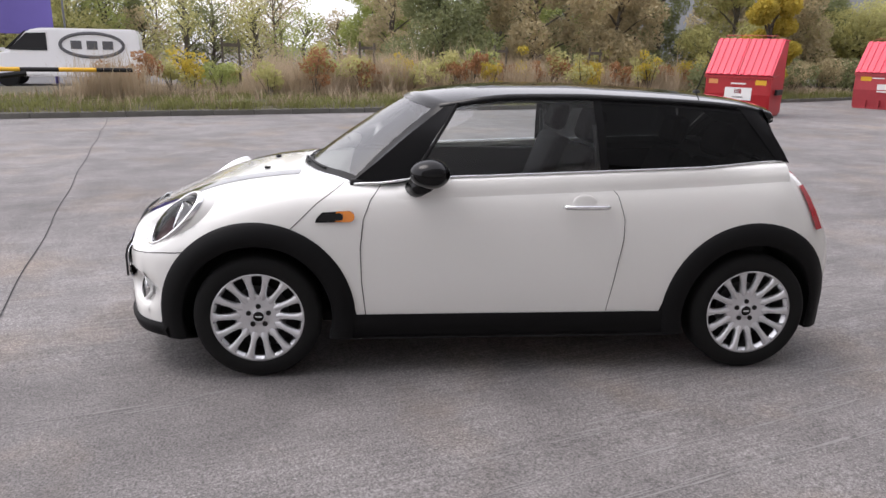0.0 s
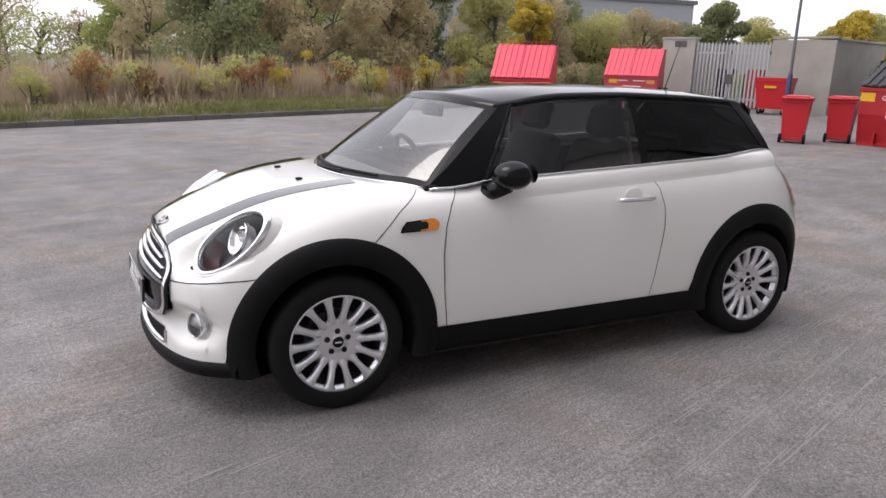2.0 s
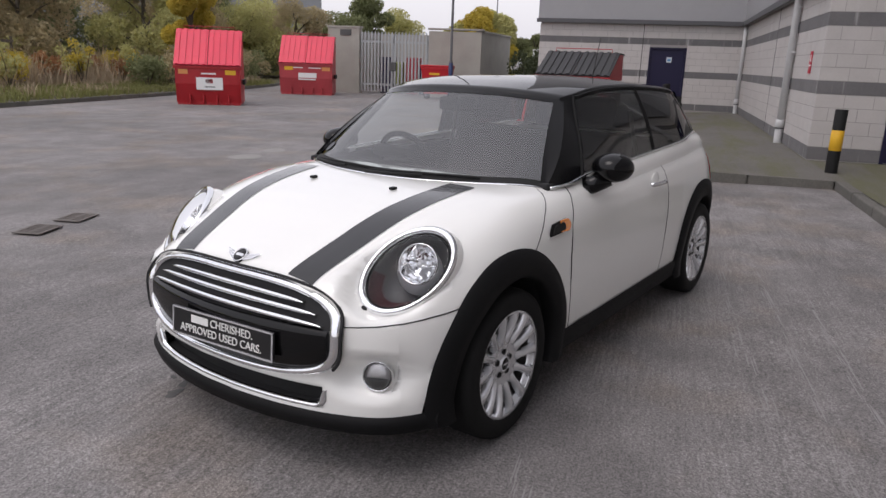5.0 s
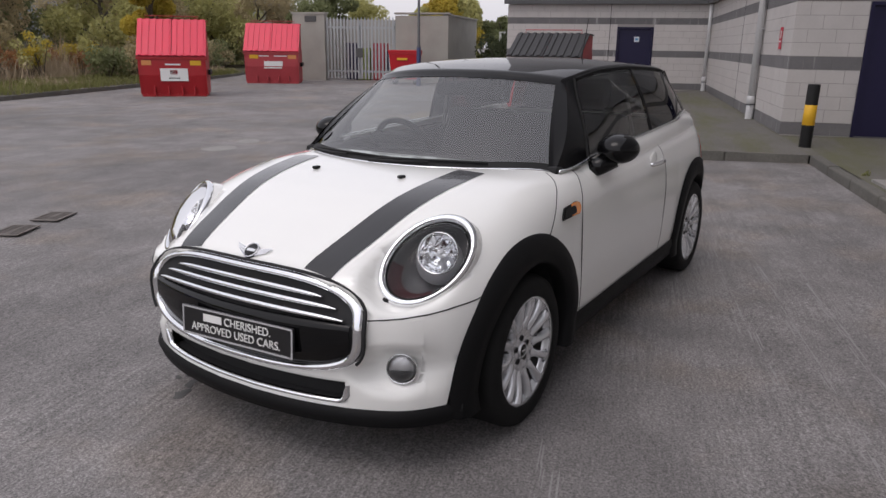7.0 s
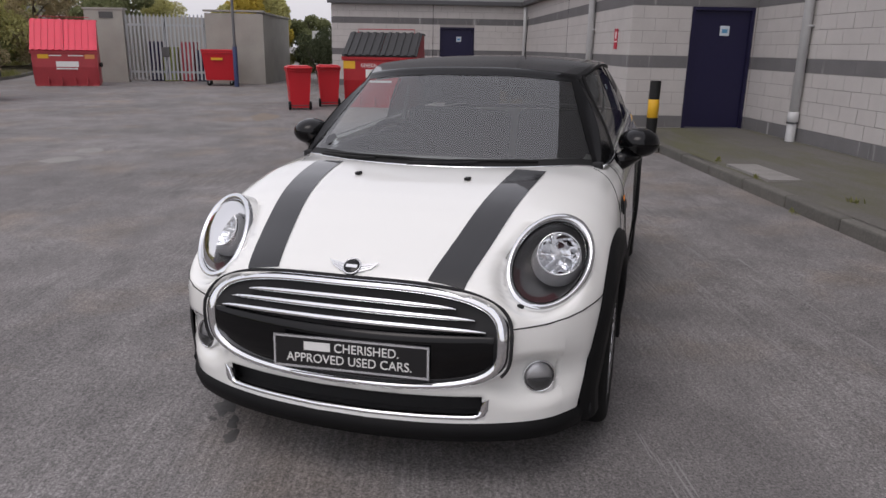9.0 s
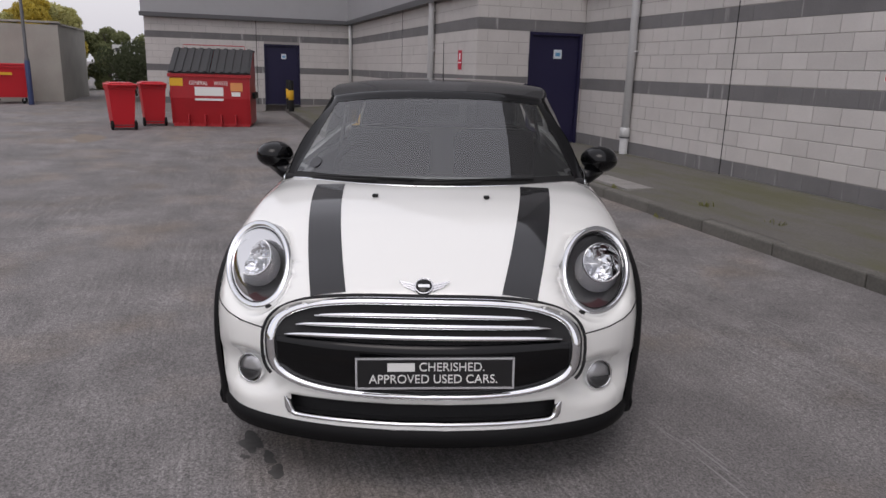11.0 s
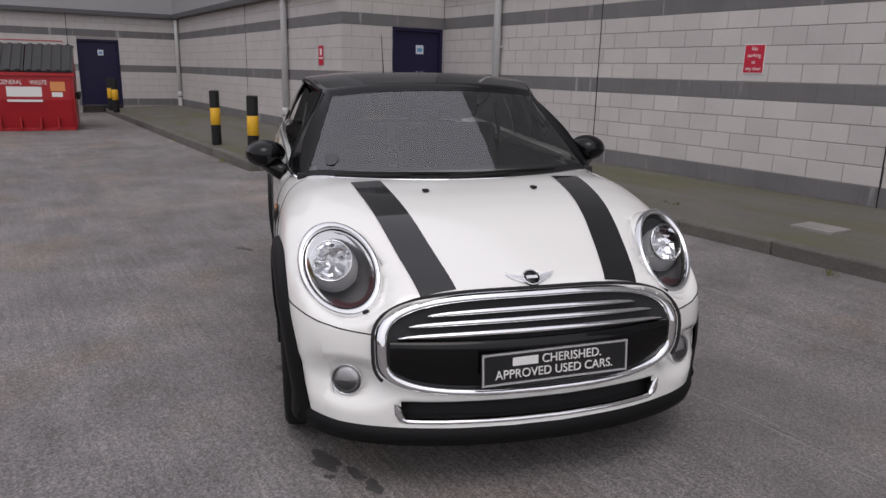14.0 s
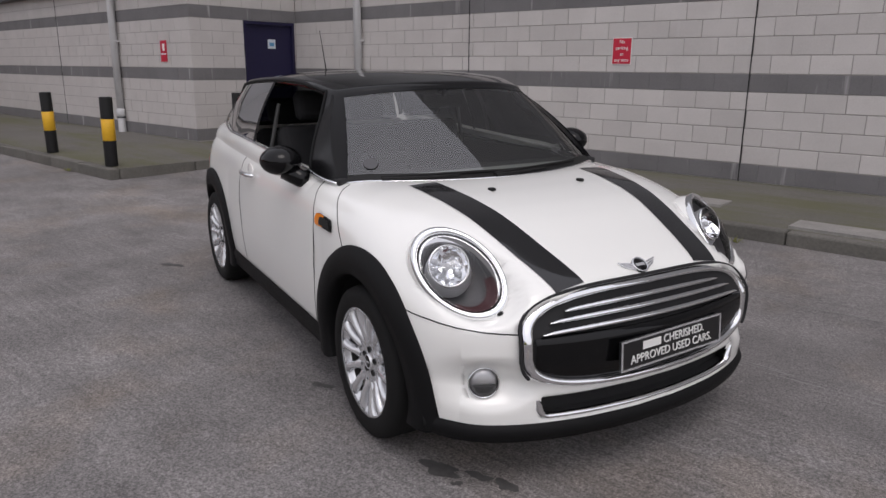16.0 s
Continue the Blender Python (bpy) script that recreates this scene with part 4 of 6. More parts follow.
def build_body():
    xs = stations(-1.815, -1.72, 6) + stations(-1.70, -0.72, 44) + stations(-0.68, 0.68, 18) + stations(0.72, 1.44, 32) + stations(1.45, 1.90, 36) + stations(1.907, 2.0, 16)
    bm = bmesh.new()
    for sgn in (1, -1):
        rows = [[(p[0], sgn * p[1], p[2]) for p in section(x)] for x in xs]
        for row in rows:
            for k, (x, y, z) in enumerate(row):
                if x > 1.55 and not nose_zone(y, z, 0.665 if z < 0.52 else 0.542, 0.163, 0.272):
                    row[k] = fog_scoop(x, y, z)
        sheet(rows, bm)
        end = [bm.verts.new((2.0, sgn * p[1], p[2])) for p in section(2.0)] + [bm.verts.new((2.0, 0, 0.33))]
        bm.faces.new(end)
        end = [bm.verts.new((-1.815, sgn * p[1], p[2])) for p in section(-1.815)] + [bm.verts.new((-1.815, 0, 0.38))]
        bm.faces.new(end)
    for v in bm.verts:
        x, y, z = v.co
        if x > 1.5:
            if nose_zone(y, z, 0.665 if z < 0.52 else 0.542, 0.163, 0.272):
                v.co.x = min(x, 1.80 - 0.3 * y * y)
            s = 1 if y > 0 else -1
            p = Vector((x, y, z)) - Vector((1.655, s * 0.634, 0.757))
            n_, u_, v_ = Vector((0.676, s * 0.348, 0.650)), Vector((-0.7362, s * 0.3622, 0.5717)), Vector((-0.0364, s * -0.8647, 0.5010))
            rho, high = math.hypot(p.dot(u_) / 0.192, p.dot(v_) / 0.127), p.dot(n_)
            limit = -0.14 if rho < 0.97 else -0.004 + (rho - 0.97) * 0.05 + (rho - 0.97) ** 2 * 0.22
            if high > limit:
                v.co -= n_ * (high - limit)
    gone = [f for f in bm.faces if all(-1.42 < v.co.x < 0.82 and abs(v.co.y) < (0.735 if v.co.x < 0.6 else 0.64) and v.co.z > 0.93 for v in f.verts)]
    bmesh.ops.delete(bm, geom=gone, context="FACES")
    bmesh.ops.remove_doubles(bm, verts=bm.verts, dist=1e-4)
    bmesh.ops.recalc_face_normals(bm, faces=bm.faces)
    ob = part("body", bm, PAINT, car, "gloss white painted body panels", smooth=True)
    return ob


body = build_body()


def strip_on_side(path, radius, name, mat, parent, both=True, off=0.0):
    """A thin line laid on the body sides along (x, z) places."""
    for sgn in (1, -1) if both else (1,):
        pts = [(x, sgn * (y_side(x, z) + off), z) for x, z in path]
        part(name, tube(pts, radius, 6), mat, parent)


def dense(path, n=6):
    out = []
    for (a, b), (c, d) in zip(path, path[1:]):
        out += [(a + (c - a) * k / n, b + (d - b) * k / n) for k in range(n)]
    return out + [path[-1]]


strip_on_side(dense([(0.64, 0.965), (0.70, 0.89), (0.735, 0.80), (0.751, 0.66), (0.745, 0.49), (0.724, 0.30)]), 0.0022, "shut_line", MATT, body)
strip_on_side(dense([(-0.44, 1.0), (-0.515, 0.913), (-0.548, 0.80), (-0.548, 0.70), (-0.53, 0.60), (-0.485, 0.33)]), 0.0016, "shut_line", MATT, body)
strip_on_side(dense([(0.83, 0.955), (0.954, 0.872), (1.04, 0.79), (1.085, 0.748)]), 0.0021, "shut_line", MATT, body)
for sgn in (1, -1):
    pts = [(x, sgn * y_side(x, z), z) for x, z in dense([(1.555, 0.638), (1.62, 0.630), (1.70, 0.624)])]
    pts += [(x_front(sgn * y, z) + 0.001, sgn * y, z) for y, z in ((0.76, 0.620), (0.72, 0.612), (0.66, 0.604), (0.60, 0.598), (0.555, 0.594))]
    part("shut_line", tube(pts, 0.0025, 6), MATT, body)


def arch_cladding(c, sgn):
    """The black moulding round one wheel opening, with its inner lip and the dark liner."""
    bm, rows = bmesh.new(), []
    lo, hi = (-17, 197)
    for k in range(45):
        a = radians(lo + (hi - lo) * k / 44)
        row = []
        for r, out in ((0.472, 0.002), (0.462, 0.016), (0.415, 0.022), (0.365, 0.018), (0.357, 0.0), (0.357, -0.05)):
            x, z = c + r * math.cos(a), 0.312 + r * math.sin(a)
            zz = max(z, 0.20)
            y = y_side(min(max(x, -1.80), 1.93), max(zz, 0.30)) + out
            row.append((x, sgn * y, zz))
        rows.append(row)
    sheet(rows, bm)
    bmesh.ops.recalc_face_normals(bm, faces=bm.faces)
    part("arch_moulding", bm, TRIM, car, "black plastic wheel arch moulding", smooth=True)
    liner = []
    for k in range(31):
        a = radians(-15 + 210 * k / 30)
        x, z = c + 0.36 * math.cos(a), 0.312 + 0.36 * math.sin(a)
        liner.append([(x, sgn * 0.80, z), (x, sgn * 0.50, z)])
    bm = sheet(liner)
    bm.faces.new([bm.verts.new((r[1][0], r[1][1], r[1][2])) for r in liner])
    part("arch_liner", bm, DARK, car)


for c in (WB, -WB):
    for sgn in (1, -1):
        arch_cladding(c, sgn)

for sgn in (1, -1):
    rows = []
    for x in stations(-0.86, 0.86, 16):
        y = y_side(x, 0.32)
        rows.append([(x, sgn * (y + 0.006), 0.325), (x, sgn * (y + 0.010), 0.29), (x, sgn * (y - 0.005), 0.22), (x, sgn * (y - 0.06), 0.175), (x, sgn * (y - 0.25), 0.165)])
    part("sill", sheet(rows), TRIM, car, "black plastic sill moulding", smooth=True)
part("underbody", box(-1.70, 1.80, -0.50, 0.50, 0.17, 0.30), DARK, car)
part("underbody", box(-0.86, 0.86, -0.78, 0.78, 0.17, 0.30), DARK, car)


# the painted bumper face, with its openings, and the lip
LOW_Y, LOW_A, LOW_B = 0.470, 0.283, 0.357


def bumper_face():
    ys = stations(-0.725, 0.725, 146)
    zs = [0.240, 0.248, 0.256, 0.265, 0.274, LOW_A, 0.300, 0.320, 0.340, LOW_B] + stations(0.366, 0.736, 37)
    rows = []
    for i, z in enumerate(zs):
        row = []
        for j, y in enumerate(ys):
            rim = 0 in (i, j) or i == len(zs) - 1 or j == len(ys) - 1
            near = not nose_zone(y, z, 0.70, 0.160, 0.244)
            row.append((x_front(y, z) + (-0.003 if rim else 0.0006 if near else 0.0016), y, z))
        rows.append(row)
    bm = sheet(rows)
    gone = []
    for f in bm.faces:
        c = f.calc_center_median()
        if not nose_zone(c.y, c.z, 0.712, 0.172, 0.20) or (abs(c.y) / 0.538) ** (3.0 if c.z > 0.552 else 3.6) + (abs(c.z - 0.552) / 0.157) ** (3.0 if c.z > 0.552 else 3.6) < 1 or (abs(c.y) < LOW_Y and LOW_A < c.z < LOW_B):
            gone.append(f)
    bmesh.ops.delete(bm, geom=gone, context="FACES")
    for v in bm.verts:
        if any(e.is_boundary for e in v.link_edges) and abs(v.co.y) < 0.55 and 0.27 < v.co.z < 0.72:
            v.co.x -= 0.012
    for v in bm.verts:
        v.co = fog_scoop(*v.co)
    bmesh.ops.recalc_face_normals(bm, faces=bm.faces)
    return part("bumper", bm, PAINT, car, "white painted front bumper", smooth=True)


bumper_face()


def lip():
    rows = []
    for k in range(41):
        a = -1 + 2 * k / 40
        y = 0.80 * math.sin(a * math.pi / 2)
        x = x_front(min(abs(y), 0.78), 0.29)
        rows.append([(x - 0.03, y * 0.985, 0.272), (x + 0.006, y, 0.264), (x + 0.017, y * 1.005, 0.238), (x + 0.004, y, 0.200), (x - 0.05, y * 0.97, 0.18), (x - 0.35, y * 0.8, 0.175)])
    part("front_lip", sheet(rows), TRIM, car, "black plastic front lip", smooth=True)


lip()


def loop_on_nose(cy, cz, a, b, power, n=56, off=0.0, lean=0.0):
    pts = []
    for k in range(n):
        t = 2 * math.pi * k / n
        p_ = power if math.sin(t) < 0 else min(power, 3.0)
        y = cy + a * math.copysign(abs(math.cos(t)) ** (2 / p_), math.cos(t))
        z = cz + b * math.copysign(abs(math.sin(t)) ** (2 / p_), math.sin(t)) + lean * math.cos(t)
        pts.append((nose(y, z) + off, y, z))
    return pts


def fan(pts, centre, bm=None):
    bm = bm or bmesh.new()
    c = bm.verts.new(centre)
    vs = [bm.verts.new(p) for p in pts]
    for k in range(len(vs)):
        bm.faces.new((c, vs[k], vs[(k + 1) % len(vs)]))
    return bm


rows = []
for f in (1.0, 0.94, 0.8, 0.6, 0.4, 0.2, 0.02):
    rows.append([(nose(p[1] * f, 0.553 + (p[2] - 0.553) * f) - 0.022 * step01((1 - f) * 6), p[1] * f, 0.553 + (p[2] - 0.553) * f) for p in loop_on_nose(0, 0.552, 0.522, 0.152, 3.6)])
grille = part("grille", sheet(rows, loop=True), DARK, car, "black grille with chrome surround", smooth=True)


def band_loop(outer, inner):
    """A rounded bright frame between two closed lines."""
    rows = []
    for f, up in ((0.0, -0.004), (0.15, 0.008), (0.5, 0.014), (0.85, 0.008), (1.0, -0.008)):
        rows.append([tuple(a + (b - a) * f + (up if k == 0 else 0) for k, (a, b) in enumerate(zip(p, q))) for p, q in zip(outer, inner)])
    return sheet(rows, loop=True)


part("chrome_ring", band_loop(loop_on_nose(0, 0.552, 0.555, 0.170, 3.6, 72), loop_on_nose(0, 0.552, 0.511, 0.144, 3.6, 72)), CHROME, grille, smooth=True)
seal_line = loop_on_nose(0, 0.552, 0.561, 0.1765, 3.6, 72, off=0.010)
part("seal", tube([seal_line[k % 72] for k in range(-5, 42)], 0.006, 6), DARK, grille, "black gap between bonnet and grille surround")
for z, w in ((0.664, 0.375), (0.633, 0.440), (0.600, 0.478)):
    rows = []
    for s in stations(-1, 1, 30):
        y, zz = w * s, z - 0.012 * s * s
        t = 0.0095 * math.sqrt(max(0.0, 1 - abs(s) ** 4)) + 0.001
        x = nose(y, zz)
        rows.append([(x - 0.015, y, zz + t * 0.6), (x + 0.002, y, zz + t), (x + 0.007, y, zz), (x + 0.001, y, zz - t * 0.9), (x - 0.015, y, zz - t * 0.6)])
    part("grille_bar", sheet(rows), CHROME, grille, "chrome grille bar", smooth=True)
rows = []
for y in stations(-0.505, 0.505, 36):
    lo = 0.552 - 0.150 * max(0.0, 1 - (abs(y) / 0.520) ** 3.6) ** (1 / 3.6)
    hi = min(0.578, 0.552 + 0.150 * max(0.0, 1 - (abs(y) / 0.520) ** 3) ** (1 / 3))
    rows.append([(nose(y, lo + (hi - lo) * f) + d, y, lo + (hi - lo) * f) for f, d in ((0.0, -0.012), (0.1, 0.002), (0.5, 0.006), (0.85, 0.004), (0.97, -0.002), (1.0, -0.015))])
part("bumper_bar", sheet(rows), BLACK, grille, "gloss black bumper bar", smooth=True)

# plate with its printed words; the maker's name stays a bar
plate = part("show_plate", box(0.0, 0.012, -0.267, 0.267, -0.055, 0.055, 0.003), PLATE, car, "black show plate with white print")
plate.matrix_basis = pose(2.014, 0.045, 0.490, 0, -4, 3.5)
edge = bmesh.new()
for a in ((-0.267, 0.267, -0.055, -0.048), (-0.267, 0.267, 0.048, 0.055), (-0.267, -0.260, -0.047, 0.047), (0.260, 0.267, -0.047, 0.047)):
    box(0.012, 0.0145, *a, bm=edge)
part("plate_frame", edge, ALLOY, plate)
words("CHERISHED.", 0.043, WHITE, "lettering", plate, pose(0.0135, -0.055, 0.021, 90, 0, 90), align="LEFT", squeeze=0.95)
part("print_bar", box(0.012, 0.0135, -0.160, -0.068, 0.007, 0.036), WHITE, plate)
words("APPROVED USED CARS.", 0.043, WHITE, "lettering", plate, pose(0.0135, -0.005, -0.021, 90, 0, 90), squeeze=0.95)

# lower intake: a dark recess with a bright rim along its foot and ends
rows = []
for y in stations(-LOW_Y - 0.012, LOW_Y + 0.012, 40):
    x = x_front(y, 0.32) - 0.008
    rows.append([(x, y, LOW_A - 0.006), (x - 0.05, y, LOW_A + 0.004), (x - 0.055, y, 0.32), (x - 0.05, y, LOW_B - 0.004), (x, y, LOW_B + 0.006)])
bm = sheet(rows)
for row in (rows[0], rows[-1]):
    bm.faces.new([bm.verts.new(p) for p in row])
intake = part("lower_intake", bm, DARK, car, "black lower intake with chrome rim")
rows = []
end = LOW_Y + 0.004
for y, z, w in [(-end - 0.012, LOW_B - 0.004, 0.006), (-end - 0.004, 0.335, 0.013), (-end, 0.312, 0.016), (-end + 0.008, 0.296, 0.015), (-end + 0.026, LOW_A + 0.006, 0.0105)] + [(y, LOW_A + 0.004, 0.0085) for y in stations(-0.42, 0.42, 24)] + [(end - 0.026, LOW_A + 0.006, 0.0105), (end - 0.008, 0.296, 0.015), (end, 0.312, 0.016), (end + 0.004, 0.335, 0.013), (end + 0.012, LOW_B - 0.004, 0.006)]:
    out = Vector((y * 0.35 if abs(y) > 0.44 else 0.0, 0.0))
    side = Vector((math.copysign(1, y), 0.0)) if abs(y) > 0.455 else Vector((math.copysign(0.6, y), -0.8)) if abs(y) > 0.43 else Vector((0.0, -1.0))
    x = x_front(y, z)
    rows.append([(x + d, y + side.x * w * e, z + side.y * w * e) for e, d in ((-1, -0.012), (-0.8, 0.004), (0.0, 0.009), (0.8, 0.005), (1, -0.006))])
part("chrome_rim", sheet(rows), CHROME, intake, smooth=True)

# fog lamps and headlamps
LAMP_BOWL = material("lamp_bowl", (0.13, 0.13, 0.135), 0.4)
FOG_BOWL = material("fog_lamp_bowl", (0.52, 0.52, 0.53), 0.28, metal=0.6)
LAMP_SHELL = material("satin_lamp_shell", (0.55, 0.56, 0.58), 0.30, metal=0.35)
LAMP_FOOT = material("side_reflector_red", (0.075, 0.03, 0.034), 0.3)


def disc_at(centre, normal, profile, u_scale=1.0, sides=32):
    bm = lathe(profile, sides)
    q = Vector(normal).to_track_quat("Z", "Y").to_matrix().to_4x4()
    bm.transform(Matrix.Translation(centre) @ q @ Matrix.Diagonal((u_scale, 1, 1, 1)))
    return bm


for sgn in (1, -1):
    fc, fn = Vector((x_front(0.635, 0.41) - 0.041, sgn * 0.637, 0.410)), Vector((0.90, sgn * 0.40, 0.10)).normalized()
    fog = part("fog_lamp", disc_at(fc, fn, [(0.0, 0.006), (0.028, 0.002), (0.049, -0.004), (0.051, -0.05)]), FOG_BOWL, car, "round clear fog lamp with thin chrome rim", smooth=True)
    part("fog_rim", disc_at(fc, fn, [(0.051, -0.03), (0.0555, -0.012), (0.0555, 0.003), (0.053, 0.006), (0.049, 0.0)]), CHROME, fog, smooth=True)
    part("fog_glass", disc_at(fc, fn, [(0.051, 0.0), (0.033, 0.012), (0.0, 0.016)]), CLEAR, fog, smooth=True)
    across_ = Vector((0, 0, 1)).cross(fn).normalized()
    upward = fn.cross(across_)
    part("fog_shade", fan([fc + fn * 0.009 + across_ * (0.043 * math.cos(t)) - upward * (0.004 + 0.039 * math.sin(t)) for t in [math.pi * k / 12 for k in range(13)]], fc + fn * 0.012 - upward * 0.018), GREY, fog)
    # headlamp: a tilted oval with a forward facing barrel
    centre = Vector((1.655, sgn * 0.634, 0.757))
    normal = Vector((0.676, sgn * 0.348, 0.650))
    u, v = Vector((-0.7362, sgn * 0.3622, 0.5717)), Vector((-0.0364, sgn * -0.8647, 0.5010))

    def oval(scale, push=0.0, n=64, a=0.192, b=0.127):
        return [centre + normal * push + u * (a * scale * math.cos(2 * math.pi * k / n)) + v * (b * scale * math.sin(2 * math.pi * k / n)) for k in range(n)]

    part("lamp_surround", sheet([oval(1.22, -0.065), oval(1.14, -0.03), oval(1.075, -0.010), oval(1.03, 0.001), oval(0.99, -0.02)], loop=True), PAINT, body, smooth=True)
    lamp = part("headlamp", sheet([oval(0.90, 0.002), oval(0.86, -0.040), oval(0.74, -0.085), oval(0.40, -0.110), oval(0.02, -0.115)], loop=True), LAMP_BOWL, car, "clear headlamp with chrome surround", smooth=True)
    part("lamp_rim", sheet([oval(1.078, -0.006), oval(1.066, 0.010), oval(1.01, 0.018), oval(0.945, 0.016), oval(0.905, 0.006), oval(0.895, -0.006)], loop=True), CHROME, lamp, smooth=True)
    part("gasket", sheet([oval(0.905, 0.0), oval(0.893, 0.005), oval(0.878, 0.003), oval(0.872, -0.012)], loop=True), MATT, lamp, "black rubber lens gasket", smooth=True)
    lens = part("lens", sheet([oval(0.89, 0.004), oval(0.80, 0.022), oval(0.55, 0.040), oval(0.25, 0.050), oval(0.01, 0.052)], loop=True), CLEAR, lamp, smooth=True)
    lens.visible_shadow = False
    ahead = Vector((0.90, sgn * 0.20, 0.38)).normalized()
    side_ = Vector((0, 0, 1)).cross(ahead).normalized()
    top_ = ahead.cross(side_)
    dc = centre + u * 0.040 - v * 0.010 + normal * 0.010

    def circle(c_, r_, n=40):
        return [c_ + side_ * (r_ * math.cos(2 * math.pi * k / n)) + top_ * (r_ * math.sin(2 * math.pi * k / n)) for k in range(n)]

    back = dc - ahead * 0.050 - top_ * 0.026 + v * 0.006
    part("barrel", sheet([circle(back, 0.086), circle(back + ahead * 0.012, 0.087), circle(dc - ahead * 0.012 - top_ * 0.004, 0.078), circle(dc - ahead * 0.004, 0.0745)], loop=True), LAMP_SHELL, lamp, "satin silver lamp barrel", smooth=True)
    part("barrel_ring", sheet([circle(dc - ahead * 0.006, 0.076), circle(dc + ahead * 0.003, 0.0755), circle(dc + ahead * 0.004, 0.071), circle(dc - ahead * 0.006, 0.0685)], loop=True), CHROME, lamp, smooth=True)
    facet = random.Random(31)
    rings = [circle(dc - ahead * d_, r_, 13) for r_, d_ in ((0.070, 0.003), (0.058, 0.020), (0.042, 0.036), (0.024, 0.048), (0.002, 0.054))]
    rings = [rings[0]] + [[p + Vector((facet.gauss(0, 0.003), facet.gauss(0, 0.003), facet.gauss(0, 0.003))) for p in ring] for ring in rings[1:4]] + [rings[4]]
    part("reflector", sheet(rings, loop=True), SILVER, lamp)
    part("bulb_cap", disc_at(dc - ahead * 0.026, ahead, [(0.0, 0.016), (0.009, 0.014), (0.013, 0.004), (0.012, -0.03)], 1.0, 16), LAMP_SHELL, lamp, smooth=True)
    part("bulb_stem", tube([dc - ahead * 0.05, dc - ahead * 0.024], 0.007, 8), LAMP_BOWL, lamp, smooth=True)
    part("reflector_bridge", tube([dc - side_ * 0.060 - ahead * 0.02, dc - ahead * 0.018 - top_ * 0.004, dc + side_ * 0.060 - ahead * 0.02], 0.003, 6), CHROME, lamp, smooth=True)
    arc = [centre - u * (0.192 * f * math.cos(t)) + v * (0.127 * f * math.sin(t)) + normal * d for f, d in ((0.875, -0.014), (0.74, -0.045), (0.62, -0.06)) for t in [radians(-60 + 120 * k / 14) for k in range(15)]]
    part("side_reflector", sheet([arc[:15], arc[15:30], arc[30:]]), LAMP_FOOT, lamp, "dark red reflector at the lamp's foot", smooth=True)
    part("washer_flap", disc_at(centre - u * 0.203 + v * (-0.004) + normal * 0.008, normal, [(0.0, 0.006), (0.008, 0.004), (0.010, -0.004)], 1.6, 10), MATT, lamp)

# badge: a plain winged roundel
bc = Vector((1.880, 0, z_top(1.880, 0) + 0.004))
bn = Vector((0.62, 0, 0.78)).normalized()
bq = Matrix.Translation(bc) @ bn.to_track_quat("Z", "Y").to_matrix().to_4x4()
bm = lathe([(0.0, 0.006), (0.027, 0.006), (0.032, 0.002), (0.032, -0.004)], 28)
bm.transform(bq)
badge = part("badge", bm, BLACK, car, "small winged roundel badge", smooth=True)
bm = tube([(0.0305 * math.cos(2 * math.pi * k / 28), 0.0305 * math.sin(2 * math.pi * k / 28), 0.006) for k in range(28)], 0.003, 6, closed=True)
bm.transform(bq)
part("roundel_rim", bm, ALLOY, badge, smooth=True)
bm = box(-0.020, 0.020, -0.006, 0.006, 0.006, 0.008)
bm.transform(bq)
part("roundel_bar", bm, ALLOY, badge)
for sgn in (1, -1):
    bm = bmesh.new()
    for k in range(3):
        low = 0.012 - 0.011 * k
        slab([(low, sgn * 0.030, 0.001), (low + 0.0085, sgn * 0.030, 0.001), (-0.017 + 0.009 * (2 - k) - 0.002, sgn * (0.070 + 0.008 * k), -0.002), (-0.019 + 0.009 * (2 - k) - 0.006, sgn * (0.073 + 0.008 * k), -0.002)], (0, 0, 0.004), bm)
    bm.transform(Matrix.Translation(bc) @ Matrix.Rotation(-math.atan2(bn.x, bn.z) + 2 * math.atan2(bn.x, bn.z), 4, "Y"))
    part("wing", bm, ALLOY, badge)

# bonnet stripes and washer jets
for sgn in (1, -1):
    rows = []
    for x in stations(1.06, 1.893, 40):
        f = (x - 1.0) / 0.93
        y0, y1 = 0.397 - 0.05 * f - 0.085 * f * f, 0.525 - 0.05 * f - 0.09 * f * f
        rows.append([(x, sgn * y, z_top(x, y) + 0.0025) for y in (y0, y0 + (y1 - y0) / 3, y0 + 2 * (y1 - y0) / 3, y1)])
    part("bonnet_stripe", sheet(rows), STRIPE, body, "black vinyl bonnet stripe", smooth=True)
    bm = box(-0.018, 0.014, -0.012, 0.012, 0, 0.012, 0.004)
    bm.transform(Matrix.Translation((1.26, sgn * 0.236, z_top(1.26, 0.236))))
    part("washer_jet", bm, MATT, car)

# ---- glasshouse ----
ROOFC = ((-1.45, 1.350), (-1.30, 1.378), (-1.18, 1.391), (-0.90, 1.410), (-0.60, 1.422), (-0.36, 1.428), (-0.05, 1.423), (0.20, 1.405), (0.36, 1.385), (0.47, 1.368))
ROOFW = ((-1.45, 0.52), (-1.30, 0.55), (-1.0, 0.58), (-0.4, 0.60), (0.1, 0.59), (0.35, 0.565), (0.47, 0.54))


